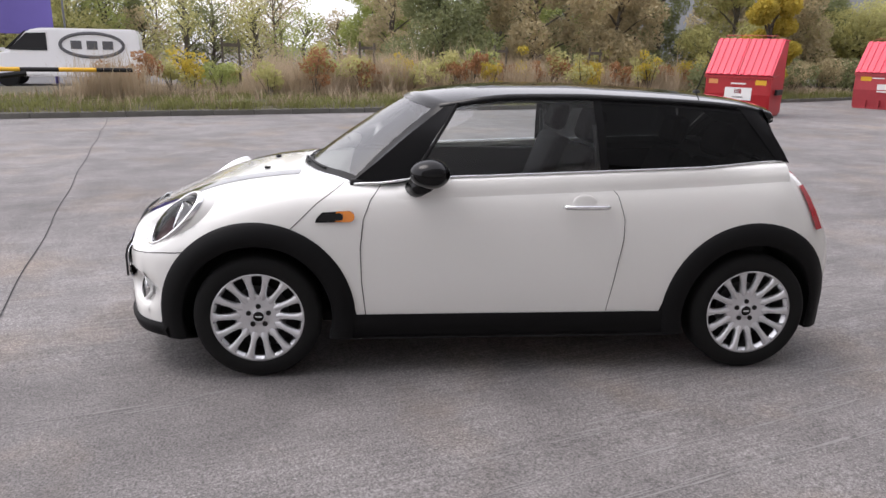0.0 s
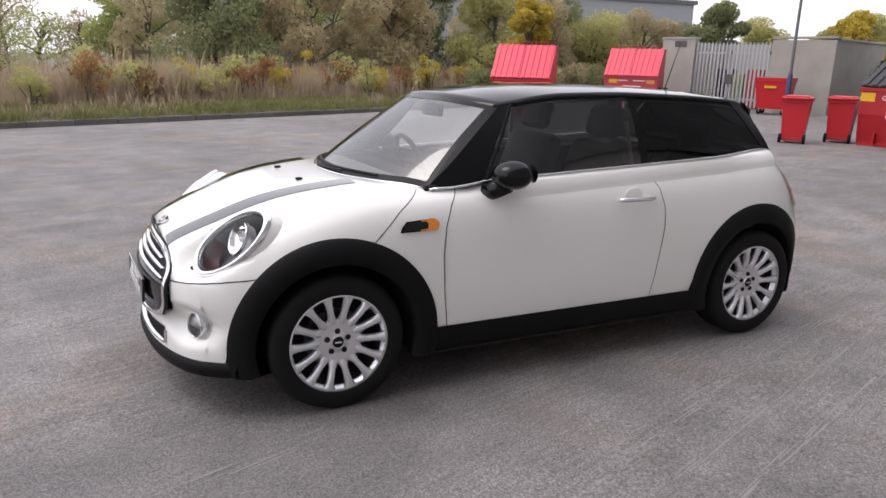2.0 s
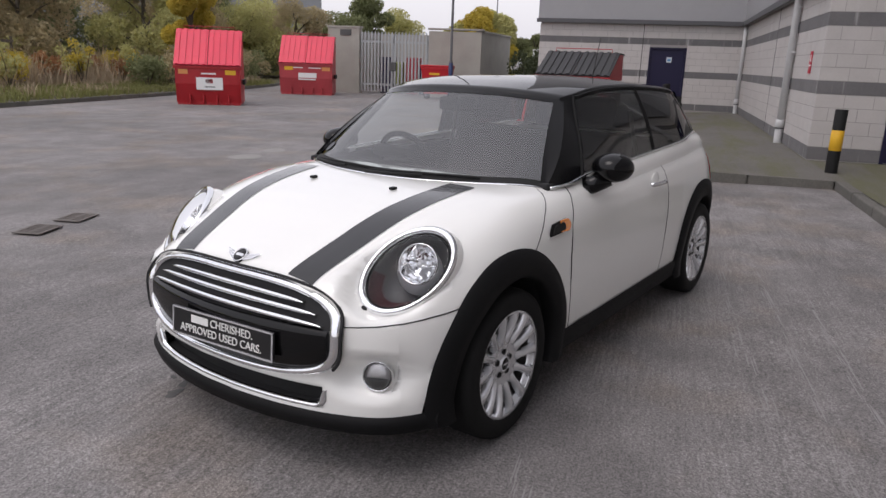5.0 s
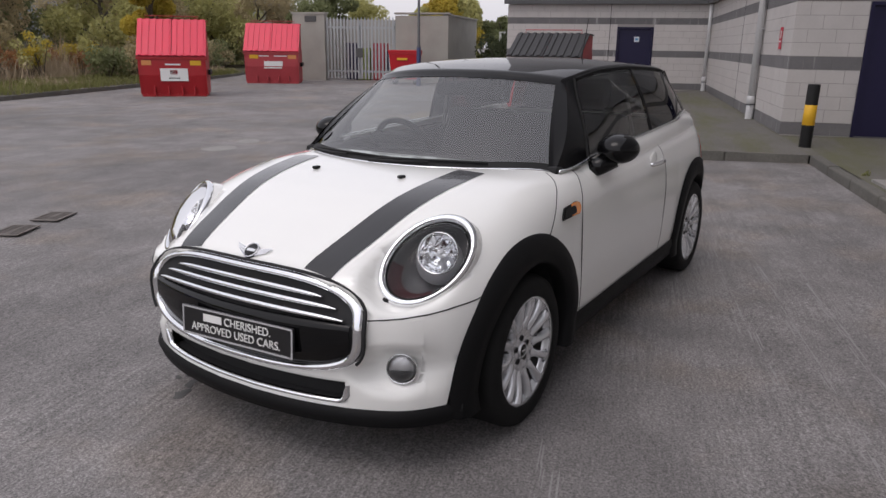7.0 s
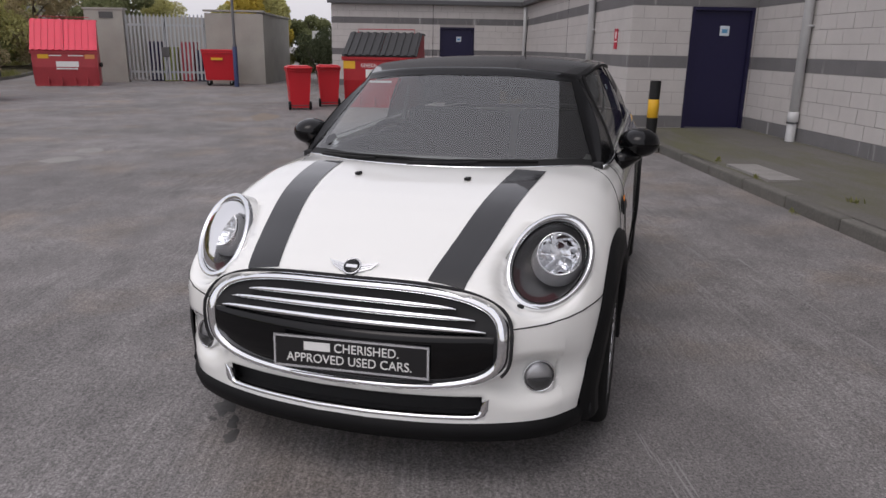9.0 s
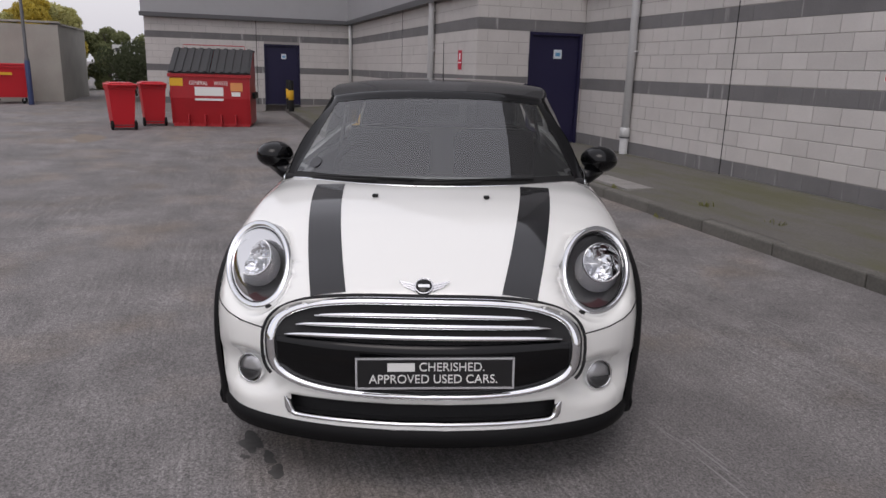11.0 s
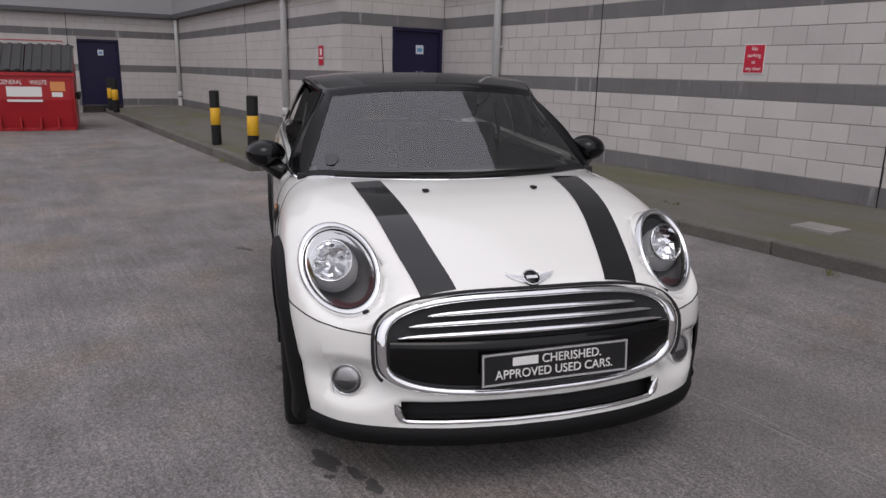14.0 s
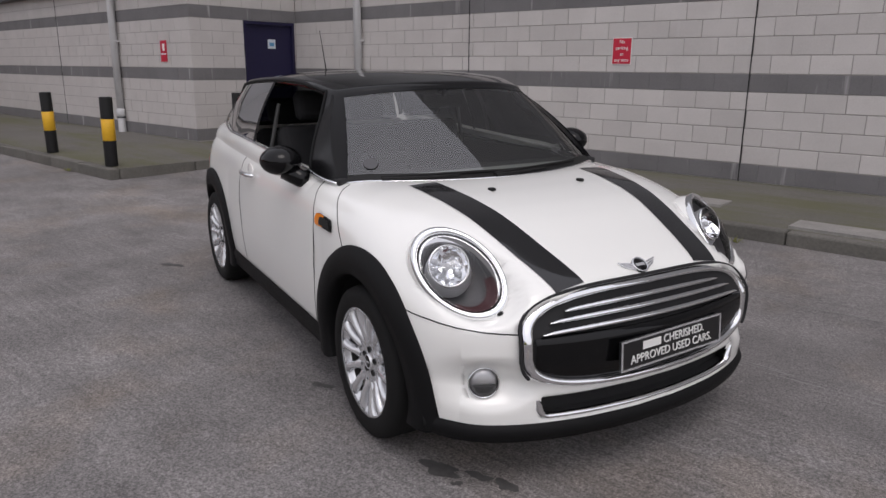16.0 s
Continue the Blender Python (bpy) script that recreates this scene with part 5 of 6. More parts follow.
def roof_point(x, v, up=0.0):
    w, c = lerp_table(ROOFW, x), lerp_table(ROOFC, x)
    return (x - 0.12 * abs(v) ** 3 * step01((x - 0.0) / 0.45) + 0.05 * abs(v) ** 3 * step01((-1.1 - x) / 0.4), v * w, c - 0.036 * abs(v) ** 2.6 + up)


def build_roof():
    vs = [math.sin(math.pi / 2 * (-1 + 2 * k / 24)) for k in range(25)]
    xs = stations(-1.45, 0.47, 40)
    rows = []
    for x in xs:
        row = [roof_point(x, v) for v in vs]
        a, b = row[0], row[-1]
        row = [(a[0], a[1] - 0.012, a[2] - 0.035), (a[0], a[1] - 0.014, a[2] - 0.015)] + row + [(b[0], b[1] + 0.014, b[2] - 0.015), (b[0], b[1] + 0.012, b[2] - 0.035)]
        rows.append(row)
    last = rows[-1]
    rows.append([(p[0] + 0.012, p[1], p[2] - 0.016) for p in last])
    first = rows[0]
    rows.insert(0, [(p[0] - 0.012, p[1], p[2] - 0.014) for p in first])
    rows.insert(0, [(p[0] + 0.05, p[1], p[2] - 0.04) for p in first])
    bm = sheet(rows)
    bmesh.ops.recalc_face_normals(bm, faces=bm.faces)
    part("roof", bm, ROOFBLACK, car, "gloss black roof", smooth=True)
    lining = sheet([[(p[0], p[1] * 0.97, p[2] - 0.045) for p in r[2:-2]] for r in rows[3:-2]])
    part("headlining", lining, LINING, car)


build_roof()


EDGE = tuple(sorted((p[0], p[1], p[2]) for p in (roof_point(x, 1) for x in stations(-1.45, 0.47, 48))))
EDGE_Y, EDGE_Z = tuple((p[0], p[1]) for p in EDGE), tuple((p[0], p[2]) for p in EDGE)


def belt(x):
    t = lerp_table(TOP, x)
    return t + 0.004 - step01((x - 0.45) / 0.25) * max(0.0, t - z_top(x, 0.722))


def side_point(x, f, sgn, off=0.0):
    """A place on the side of the glasshouse: f from 0 at the waist to 1 under the roof."""
    lo_y = 0.752 - 0.05 * step01((x - 0.55) / 0.4) - 0.08 * step01((-0.9 - x) / 0.6)
    hi_y = lerp_table(EDGE_Y, x) + 0.006
    z = belt(x) + (lerp_table(EDGE_Z, x) - 0.014 - belt(x)) * f
    y = lo_y + (hi_y - lo_y) * f + 0.018 * math.sin(math.pi * f)
    return (x, sgn * (y + off), z)


def side_panel(name, low, high, mat, off, parent, n=8, label="", thick=0.0):
    """A panel between two places at the waist and two under the roof."""
    obs = []
    for sgn in (1, -1):
        rows = []
        for k in range(n + 1):
            f = k / n
            a, b = low[0] + (high[0] - low[0]) * f, low[1] + (high[1] - low[1]) * f
            rows.append([side_point(a + (b - a) * j / 6, f, sgn, off) for j in range(7)])
        bm = sheet(rows)
        if thick:
            bmesh.ops.recalc_face_normals(bm, faces=bm.faces)
            bmesh.ops.solidify(bm, geom=list(bm.faces), thickness=thick)
        ob = part(name, bm, mat, parent, label, smooth=True)
        obs.append(ob)
    return obs


left_glass, right_glass = side_panel("door_window", (0.525, -0.435), (0.28, -0.41), DOORGLASS, 0.0, car, label="clear door glass")
left_glass.visible_shadow = False
bpy.data.objects.remove(right_glass)  # the driver's window is wound down
for ob in side_panel("quarter_window", (-0.465, -1.40), (-0.445, -1.20), TINTED, 0.0, car, label="dark tinted quarter glass"):
    ob.visible_shadow = False
side_panel("front_pillar", (0.80, 0.52), (0.328, 0.276), PILLAR, 0.004, car, label="gloss black front pillar")
side_panel("centre_pillar", (-0.43, -0.47), (-0.405, -0.445), TRIM, 0.003, car)
side_panel("rear_pillar", (-1.385, -1.45), (-1.19, -1.33), PILLAR, 0.003, car)
for sgn in (1, -1):
    part("belt_moulding", tube([(x, sgn * (side_point(x, 0, 1)[1] + 0.012 + 0.0), belt(x) + 0.002) for x in stations(-1.40, 0.78, 40)], 0.0065, 6), CHROME, car, "chrome waist moulding", smooth=True)
    rows = []
    for x in stations(-1.42, 0.70, 42):
        yb, zb = side_point(x, 0, 1)[1] + 0.010, belt(x) - 0.003
        zl, m = zb - 0.115, step01((x - 0.40) / 0.26)
        yl, row = y_side(x, zb - 0.090) + 0.0015, []
        for y, z in ((yb - 0.03, zb), (yb, zb), (yb + (yl - yb) * 0.30, zb - 0.007), (yb + (yl - yb) * 0.56, zb - 0.021), (yb + (yl - yb) * 0.78, zb - 0.042), (yb + (yl - yb) * 0.93, zb - 0.066), (yl - 0.002, zb - 0.090), (y_side(x, zl) - 0.003, zl)):
            y2 = y_side(x, min(z, lerp_table(TOP, x) - 0.0015)) - 0.001
            row.append((x, sgn * (y + (y2 - y) * m), z - 0.004 * m))
        rows.append(row)
    bm = sheet(rows)
    bmesh.ops.recalc_face_normals(bm, faces=bm.faces)
    part("shoulder", bm, PAINT, body, smooth=True)
    part("window_seal", tube([side_point(0.50 + (0.268 - 0.50) * f, f, sgn, 0.003) for f in stations(0.0, 1.0, 8)] + [side_point(x, 0.985, sgn, 0.003) for x in stations(0.25, -1.18, 20)], 0.009, 6), TRIM, car)

# windscreen: curved in plan from the cowl to the roof
def screen_point(v, f, off=0.0):
    xb, yb = 1.055 - 0.285 * abs(v) ** 2.2, 0.715 * v
    zb = min(0.972, z_top(xb, yb) + 0.004)
    xt, yt, zt = roof_point(0.47, v)
    xt, zt = xt + 0.006, zt - 0.012
    return (xb + (xt - xb) * f + 0.02 * math.sin(math.pi * f) + off, yb + (yt - yb) * f, zb + (zt - zb) * f)


scr = part("windscreen", sheet([[screen_point(v, f) for v in stations(-1, 1, 24)] for f in stations(0, 1, 12)]), SCREEN, car, "clear laminated windscreen", smooth=True)
scr.visible_shadow = False
for sgn in (1, -1):
    part("screen_edge", sheet([[screen_point(sgn * v, f, 0.003) for v in (0.965, 0.985, 1.0)] + [side_point(0.79 + (0.328 - 0.79) * f, f, sgn, 0.004)] for f in stations(0, 1, 12)]), PILLAR, car, smooth=True)
part("screen_header", sheet([[screen_point(v, f, 0.003) for v in stations(-1, 1, 24)] for f in (0.95, 0.975, 1.0)]), PILLAR, car, smooth=True)
part("cowl", sheet([[screen_point(v, f, o) for v in stations(-1, 1, 24)] for f, o in ((-0.01, 0.010), (0.0, 0.008), (0.04, 0.004), (0.065, 0.002))]), MATT, car, smooth=True)
part("cowl_moulding", tube([screen_point(v, -0.008, 0.014) for v in stations(-1.0, 1.0, 30)], 0.006, 6), CHROME, car, "bright moulding at the windscreen base", smooth=True)
part("rear_window", sheet([[(-1.335 - 0.120 * f, (0.555 + 0.11 * f) * v, 1.335 - 0.30 * f) for v in stations(-1, 1, 12)] for f in stations(0, 1, 6)]), TINTED, car, "tinted rear window", smooth=True)
for sgn in (1, -1):
    part("tail_lamp", sheet([[(x, sgn * (y_side(x, z) + 0.012), z) for x in (-1.475 - (0.97 - z) * 0.46, -1.525 - (0.97 - z) * 0.46)] for z in (0.96, 0.90, 0.82, 0.74)]), REDLENS, car, "red tail lamp", smooth=True)

disc = bmesh.new()
rad = 0.034
c0, cu, cv = Vector(screen_point(-0.84, 0.17)), Vector(screen_point(-0.80, 0.17)), Vector(screen_point(-0.84, 0.25))
eu, ev = (cu - c0).normalized(), (cv - c0).normalized()
nn = eu.cross(ev).normalized()
nn = nn if nn.x > 0 else -nn
fan([c0 + nn * 0.004 + eu * (rad * math.cos(2 * math.pi * k / 24)) + ev * (rad * math.sin(2 * math.pi * k / 24)) for k in range(24)], c0 + nn * 0.004, disc)
part("screen_sticker", disc, STEEL, scr)

# wipers: an arm and a thin blade lying along the foot of the screen
for v0, v1 in ((-0.12, 0.66), (-0.80, 0.0)):
    blade = [Vector(screen_point(v0 + (v1 - v0) * t, 0.035 + 0.05 * (1 - t) * t * 4 * 0.35 + 0.02 * t, 0.016)) for t in stations(0, 1, 14)]
    wiper = part("wiper", tube(blade, 0.0055, 6), MATT, car, "black windscreen wiper")
    arm = [Vector(screen_point(v0 + (v1 - v0) * t, 0.015 + 0.06 * t, 0.024)) for t in stations(0, 0.55, 8)]
    part("wiper_arm", tube(arm, [0.009 - 0.0006 * k for k in range(9)], 6), MATT, wiper)

# mirrors
for sgn in (1, -1):
    cap = bmesh.new()
    bmesh.ops.create_uvsphere(cap, u_segments=24, v_segments=16, radius=1.0)
    for v in cap.verts:
        p = v.co.copy()
        p.x = p.x if p.x > 0 else p.x * 0.8
        v.co = Vector((0.415 + 0.108 * p.x, sgn * (0.868 + 0.098 * p.y), 1.026 + 0.070 * p.z))
    mir = part("door_mirror", cap, BLACK, car, "gloss black door mirror", smooth=True)
    part("mirror_foot", tube([(0.49, sgn * 0.760, 0.935), (0.475, sgn * 0.80, 0.945), (0.44, sgn * 0.85, 0.985)], [0.05, 0.042, 0.05], 12), BLACK, mir, smooth=True)
    glass_ = bmesh.new()
    bmesh.ops.create_circle(glass_, cap_ends=True, segments=24, radius=1.0)
    glass_.transform(Matrix.Translation((0.325, sgn * 0.868, 1.026)) @ Matrix.Rotation(-math.pi / 2, 4, "Y") @ Matrix.Diagonal((0.045, 0.065, 1, 1)))
    part("mirror_glass", glass_, CHROME, mir)

# side repeater scuttle and handles
for sgn in (1, -1):
    def on_side(places, out):
        return [(x, sgn * (y_side(x, z) + out), z) for x, z in places]

    end_ = [(0.806 + 0.030 * math.cos(a), 0.815 + 0.026 * math.sin(a)) for a in [radians(95 + 170 * k / 10) for k in range(11)]]
    sc = part("side_scuttle", slab(on_side([(0.962, 0.786), (0.955, 0.806), (0.930, 0.832)] + end_, 0.004), (0, sgn * 0.006, 0)), TRIM, car, "black scuttle with amber repeater")
    part("repeater", slab(on_side([(0.868, 0.791), (0.862, 0.839)] + end_, 0.009), (0, sgn * 0.005, 0)), AMBER, sc, "amber repeater lens")
    part("insert", slab(on_side([(0.950, 0.794), (0.925, 0.826), (0.845, 0.832), (0.832, 0.826), (0.830, 0.808), (0.836, 0.799)], 0.013), (0, sgn * 0.003, 0)), MATT, sc)
    pts = [(x, sgn * (y_side(x, 0.862) + d), 0.862) for x, d in ((-0.238, 0.006), (-0.25, 0.022), (-0.30, 0.034), (-0.41, 0.034), (-0.455, 0.022), (-0.467, 0.006))]
    part("door_handle", tube(pts, [0.010, 0.012, 0.012, 0.012, 0.012, 0.010], 8), CHROME, car, "chrome door handle", smooth=True)
    cup = bmesh.new()
    bmesh.ops.create_uvsphere(cup, u_segments=20, v_segments=10, radius=1.0)
    for v in cup.verts:
        v.co = Vector((-0.345 + 0.062 * v.co.x, sgn * (y_side(-0.345, 0.87) - 0.004 + 0.007 * v.co.y), 0.872 + 0.05 * v.co.z))
    part("handle_recess", cup, PAINT, car, smooth=True)

# aerial
ab = Vector((-1.22, 0.0, lerp_table(ROOFC, -1.22)))
bm = lathe([(0.024, 0), (0.018, 0.015), (0.0, 0.02)], 16)
bm.transform(Matrix.Translation(ab))
aer = part("aerial", bm, MATT, car, "short black roof aerial", smooth=True)
part("whip", tube([ab + Vector((0, 0, 0.015)), ab + Vector((-0.10, 0, 0.30))], [0.004, 0.002], 6), MATT, aer)

# ---- wheels ----
def wheel(c, sgn):
    w = new("wheel")
    w.parent = car
    w.matrix_basis = pose(c, sgn * 0.745, 0.310, 0, 0, 0 if sgn < 0 else 180)
    # outward is local -y
    tyre = lathe([(0.212, 0.085), (0.235, 0.10), (0.285, 0.098), (0.303, 0.085), (0.310, 0.06), (0.310, -0.06), (0.303, -0.085), (0.285, -0.098), (0.235, -0.10), (0.214, -0.088)], 56, axis="y")
    part("tyre", tyre, RUBBER, w, smooth=True)
    rim = lathe([(0.214, -0.090), (0.224, -0.094), (0.2205, -0.080), (0.2085, -0.072), (0.2045, -0.060)], 56, axis="y")
    part("rim", rim, ALLOY, w, smooth=True)
    # inner rim coloured dark so the gaps between spokes look shaded
    part("rim_barrel", lathe([(0.2045, -0.060), (0.200, 0.02), (0.205, 0.085)], 40, axis="y"), BARREL, w, "inner rim barrel with the shade put into its colour", True)
    spokes = part("hub", lathe([(0.0, -0.066), (0.026, -0.067), (0.030, -0.063), (0.060, -0.061), (0.095, -0.066), (0.106, -0.066), (0.109, -0.060), (0.106, -0.03), (0.06, 0.0)], 42, axis="y"), ALLOY, w, smooth=True)
    arm = bpy.data.meshes.new("spoke")
    bm = bmesh.new()
    prof = [(0.085, 0.013, -0.064, 0.030), (0.102, 0.0215, -0.069, 0.030), (0.113, 0.0190, -0.073, 0.030), (0.126, 0.0150, -0.076, 0.030), (0.15, 0.0152, -0.082, 0.030), (0.185, 0.0168, -0.087, 0.026), (0.202, 0.021, -0.088, 0.020), (0.215, 0.030, -0.086, 0.014)]
    rows = [[(-h, y + d, r), (-h, y + 0.006, r), (-h * 0.45, y - 0.004, r), (h * 0.45, y - 0.004, r), (h, y + 0.006, r), (h, y + d, r)] for r, h, y, d in prof]
    sheet(rows, bm)
    bmesh.ops.recalc_face_normals(bm, faces=bm.faces)
    bm.to_mesh(arm)
    bm.free()
    arm.materials.append(ALLOY)
    arm.polygons.foreach_set("use_smooth", [True] * len(arm.polygons))
    for k in range(14):
        s = new("spoke", arm)
        s.parent = w
        s.matrix_basis = pose(0, 0, 0, 0, 360 / 14 * (k + 0.5), 0)
    cap = lathe([(0.0, -0.0725), (0.024, -0.072), (0.027, -0.066)], 24, axis="y")
    cap_ob = part("centre_cap", cap, BLACK, w, "black centre cap", True)
    part("cap_ring", lathe([(0.0255, -0.070), (0.0275, -0.0735), (0.0305, -0.072), (0.032, -0.064)], 24, axis="y"), ALLOY, cap_ob, smooth=True)
    part("cap_bar", box(-0.015, 0.015, -0.0738, -0.072, -0.004, 0.004), ALLOY, cap_ob)
    for k in range(5):
        a = 2 * math.pi * (k + 0.25) / 5
        b = lathe([(0.0, -0.0625), (0.0075, -0.0625), (0.0085, -0.0655), (0.0125, -0.0660), (0.0135, -0.055)], 14, axis="y")
        b.transform(Matrix.Translation((0.050 * math.cos(a), 0, 0.050 * math.sin(a))))
        part("wheel_bolt", b, MATT, w)
    disc = lathe([(0.05, 0.0), (0.135, 0.0), (0.135, 0.02), (0.05, 0.02)], 40, axis="y")
    part("brake_disc", disc, STEEL, w)
    # dark disc added behind the spokes, standing for the shade there
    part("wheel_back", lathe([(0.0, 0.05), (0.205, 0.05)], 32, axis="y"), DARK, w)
    return w


for c in (WB, -WB):
    for sgn in (1, -1):
        wheel(c, sgn)

# ---- cabin ----
part("cabin_floor", box(-1.40, 0.86, -0.66, 0.66, 0.30, 0.36), DARK, car)
for sgn in (1, -1):
    y0, y1 = (0.68, 0.73) if sgn > 0 else (-0.73, -0.68)
    part("door_card", box(-1.35, 0.80, y0, y1, 0.36, 0.975, 0.01), DARK, car)
dash = sheet([[(x, y, z) for y in stations(-w, w, 12)] for x, z, w in ((0.96, 0.945, 0.45), (0.80, 0.962, 0.58), (0.62, 0.965, 0.64), (0.52, 0.92, 0.66), (0.55, 0.60, 0.66))])
part("dashboard", dash, DARK, car, "dark dashboard", smooth=True)
whl = tube([(0.0, 0.185 * math.cos(2 * math.pi * k / 36), 0.185 * math.sin(2 * math.pi * k / 36)) for k in range(36)], 0.016, 8, closed=True)
tube([(0, -0.17, 0), (0, 0.17, 0)], 0.018, 8, whl)
tube([(0, 0, 0), (0, 0, -0.17)], 0.018, 8, whl)
whl.transform(Matrix.Translation((0.40, -0.36, 0.93)) @ Matrix.Rotation(radians(24), 4, "Y"))
part("steering_wheel", whl, MATT, car, smooth=True)
part("instrument_pod", box(0.47, 0.56, -0.50, -0.22, 0.97, 1.04, 0.03), MATT, car)


def seat(x, y, back, wide=0.25):
    s = new("front_seat" if back > 0.6 else "rear_seat")
    s.parent = car
    s.matrix_basis = pose(x, y, 0)
    part("cushion", box(-0.25, 0.25, -wide, wide, 0.42, 0.58, 0.05, segments=3), SEAT, s)
    bm = box(-0.07, 0.07, -wide, wide, 0, back, 0.055, segments=3)
    bm.transform(Matrix.Translation((-0.26, 0, 0.52)) @ Matrix.Rotation(radians(-20), 4, "Y"))
    part("backrest", bm, SEAT, s)
    bm = box(-0.05, 0.05, -0.13, 0.13, back + 0.02, back + 0.20, 0.045, segments=3)
    bm.transform(Matrix.Translation((-0.26, 0, 0.52)) @ Matrix.Rotation(radians(-16), 4, "Y"))
    part("headrest", bm, SEAT, s)
    return s


for y in (0.36, -0.36):
    seat(-0.02, y, 0.62)
    seat(-0.80, y * 0.85, 0.54, 0.22)
mirror = box(0.42, 0.45, -0.12, 0.12, 1.24, 1.31, 0.015)
part("rear_view_mirror", mirror, MATT, car)
part("mirror_stalk", tube([(0.44, 0, 1.30), (0.48, 0, 1.35)], 0.012, 6), MATT, car)
for sgn in (1, -1):
    part("belt_strap", tube([(-0.43, sgn * 0.60, 1.24), (-0.46, sgn * 0.66, 0.95)], 0.012, 6), GREY, car)


# ---- verge, planting and distance ----
VERGE = ((-80, 12.4), (-30, 12.8), (-3, 13.4), (6, 13.8), (15, 14.6), (20, 15.3), (25, 16.2), (32, 18.5), (45, 22.0))


def verge_y(x):
    return lerp_table(VERGE, x)


def build_verge():
    xs = [-80 + 2.5 * k for k in range(51)]
    rows = []
    for j, off in enumerate((0.14, 0.5, 1.2, 2.5, 4.5, 7, 9, 9.3)):
        rows.append([(x, verge_y(x) + off, 0.12 + (0.05 if 0 < j < 6 else 0) + random.uniform(0, 0.08) * (j > 1) - 0.3 * (j > 6)) for x in xs])
    tagged(obj("ground_verge", sheet(rows), SOIL, smooth=True), "rough planted verge with soil and grass", "verge", kind="structure")
    k = root("verge_kerb", pose(0, 0, 0), "low concrete kerb along the planted verge", "kerb", kind="structure")
    m = bpy.data.meshes.new("kerb_stone")
    b = box(-0.455, 0.455, 0, 0.14, -0.1, 0.125, bevel=0.02)
    b.to_mesh(m)
    b.free()
    m.materials.append(KERB)
    x = -22.0
    while x < 34:
        y, y2 = verge_y(x), verge_y(x + 0.9)
        o = new("kerb_stone", m)
        o.parent = k
        o.matrix_basis = pose(x + 0.45, (y + y2) / 2, random.uniform(-0.008, 0.004), 0, 0, math.degrees(math.atan2(y2 - y, 0.9)))
        x += 0.915


build_verge()


def blades(name, spots, height, spread, mat, label, width=0.012, per=10, lean=0.35):
    """Tufts of thin bent blades, one mesh."""
    verts, faces = [], []
    for x, y, z, s in spots:
        for _ in range(per):
            a, h = random.uniform(0, 6.283), height * s * random.uniform(0.55, 1.1)
            bx, by = x + random.gauss(0, spread), y + random.gauss(0, spread)
            dx, dy = math.cos(a) * h * lean * random.random(), math.sin(a) * h * lean * random.random()
            wx, wy = math.sin(a) * width * s, -math.cos(a) * width * s
            i = len(verts)
            verts += [(bx - wx, by - wy, z), (bx + wx, by + wy, z), (bx + dx * 0.4 + wx * 0.7, by + dy * 0.4 + wy * 0.7, z + h * 0.6), (bx + dx * 0.4 - wx * 0.7, by + dy * 0.4 - wy * 0.7, z + h * 0.6), (bx + dx, by + dy, z + h)]
            faces += [(i, i + 1, i + 2, i + 3), (i + 3, i + 2, i + 4)]
    me = bpy.data.meshes.new(name)
    me.from_pydata(verts, [], faces)
    me.materials.append(mat)
    return tagged(new(name, me), label, "grass", kind="stuff")


def spots(n, x0, x1, o0, o1, z=0.12, clump=0, seed=1):
    """Places along the verge; with clump, gathered round that many centres with a height of their own."""
    rnd = random.Random(seed)
    out, hubs = [], [(rnd.uniform(x0, x1), rnd.uniform(o0, o1), rnd.uniform(0.45, 1.25)) for _ in range(clump)]
    for _ in range(n):
        if hubs:
            hx, ho, s = rnd.choice(hubs)
            x, o = hx + rnd.gauss(0, 0.45), min(o1 + 0.5, max(o0, ho + rnd.gauss(0, 0.4)))
        else:
            x, o, s = rnd.uniform(x0, x1), rnd.uniform(o0, o1), rnd.uniform(0.6, 1.3)
        out.append((x, verge_y(x) + o, z, s * rnd.uniform(0.8, 1.15)))
    return out


def lower(places):
    """The dry grass is shorter towards the gate."""
    return [(x, y, z, s * (0.42 + 0.58 * step01((x - 1.2) / 1.6))) for x, y, z, s in places]


STRAW2 = material("brown_dead_grass", (0.37, 0.29, 0.20), 0.95, blotch=0.4, blotch_scale=0.9)
SEED = material("seed_heads", (0.50, 0.38, 0.25), 1.0, blotch=0.3)
blades("grass_verge", spots(5200, -16, 26, 0.12, 3.6, seed=1), 0.21, 0.16, GRASS, "short green grass along the kerb", 0.011, 12, 0.9)
blades("grass_tufts", spots(700, -16, 26, 0.5, 3.4, clump=90, seed=2), 0.38, 0.12, STRAW2, "brown dead grass tufts near the kerb", 0.010, 12, 0.9)
blades("dry_grass", lower(spots(2000, -3.2, 26, 3.2, 8.5, clump=110, seed=3)), 1.15, 0.15, STRAW, "tall dry straw coloured grass on the verge", 0.010, 14, 0.5)
blades("dry_grass_low", lower(spots(1500, -3.0, 26, 2.9, 8.5, seed=4)), 0.8, 0.2, STRAW2, "tangled brown dead grass on the verge", 0.009, 14, 0.9)
blades("dry_grass_seed", lower(spots(330, -2.6, 26, 3.4, 8.0, clump=90, seed=5)), 1.6, 0.09, SEED, "taller seeding dry grass stems", 0.014, 7, 0.45)


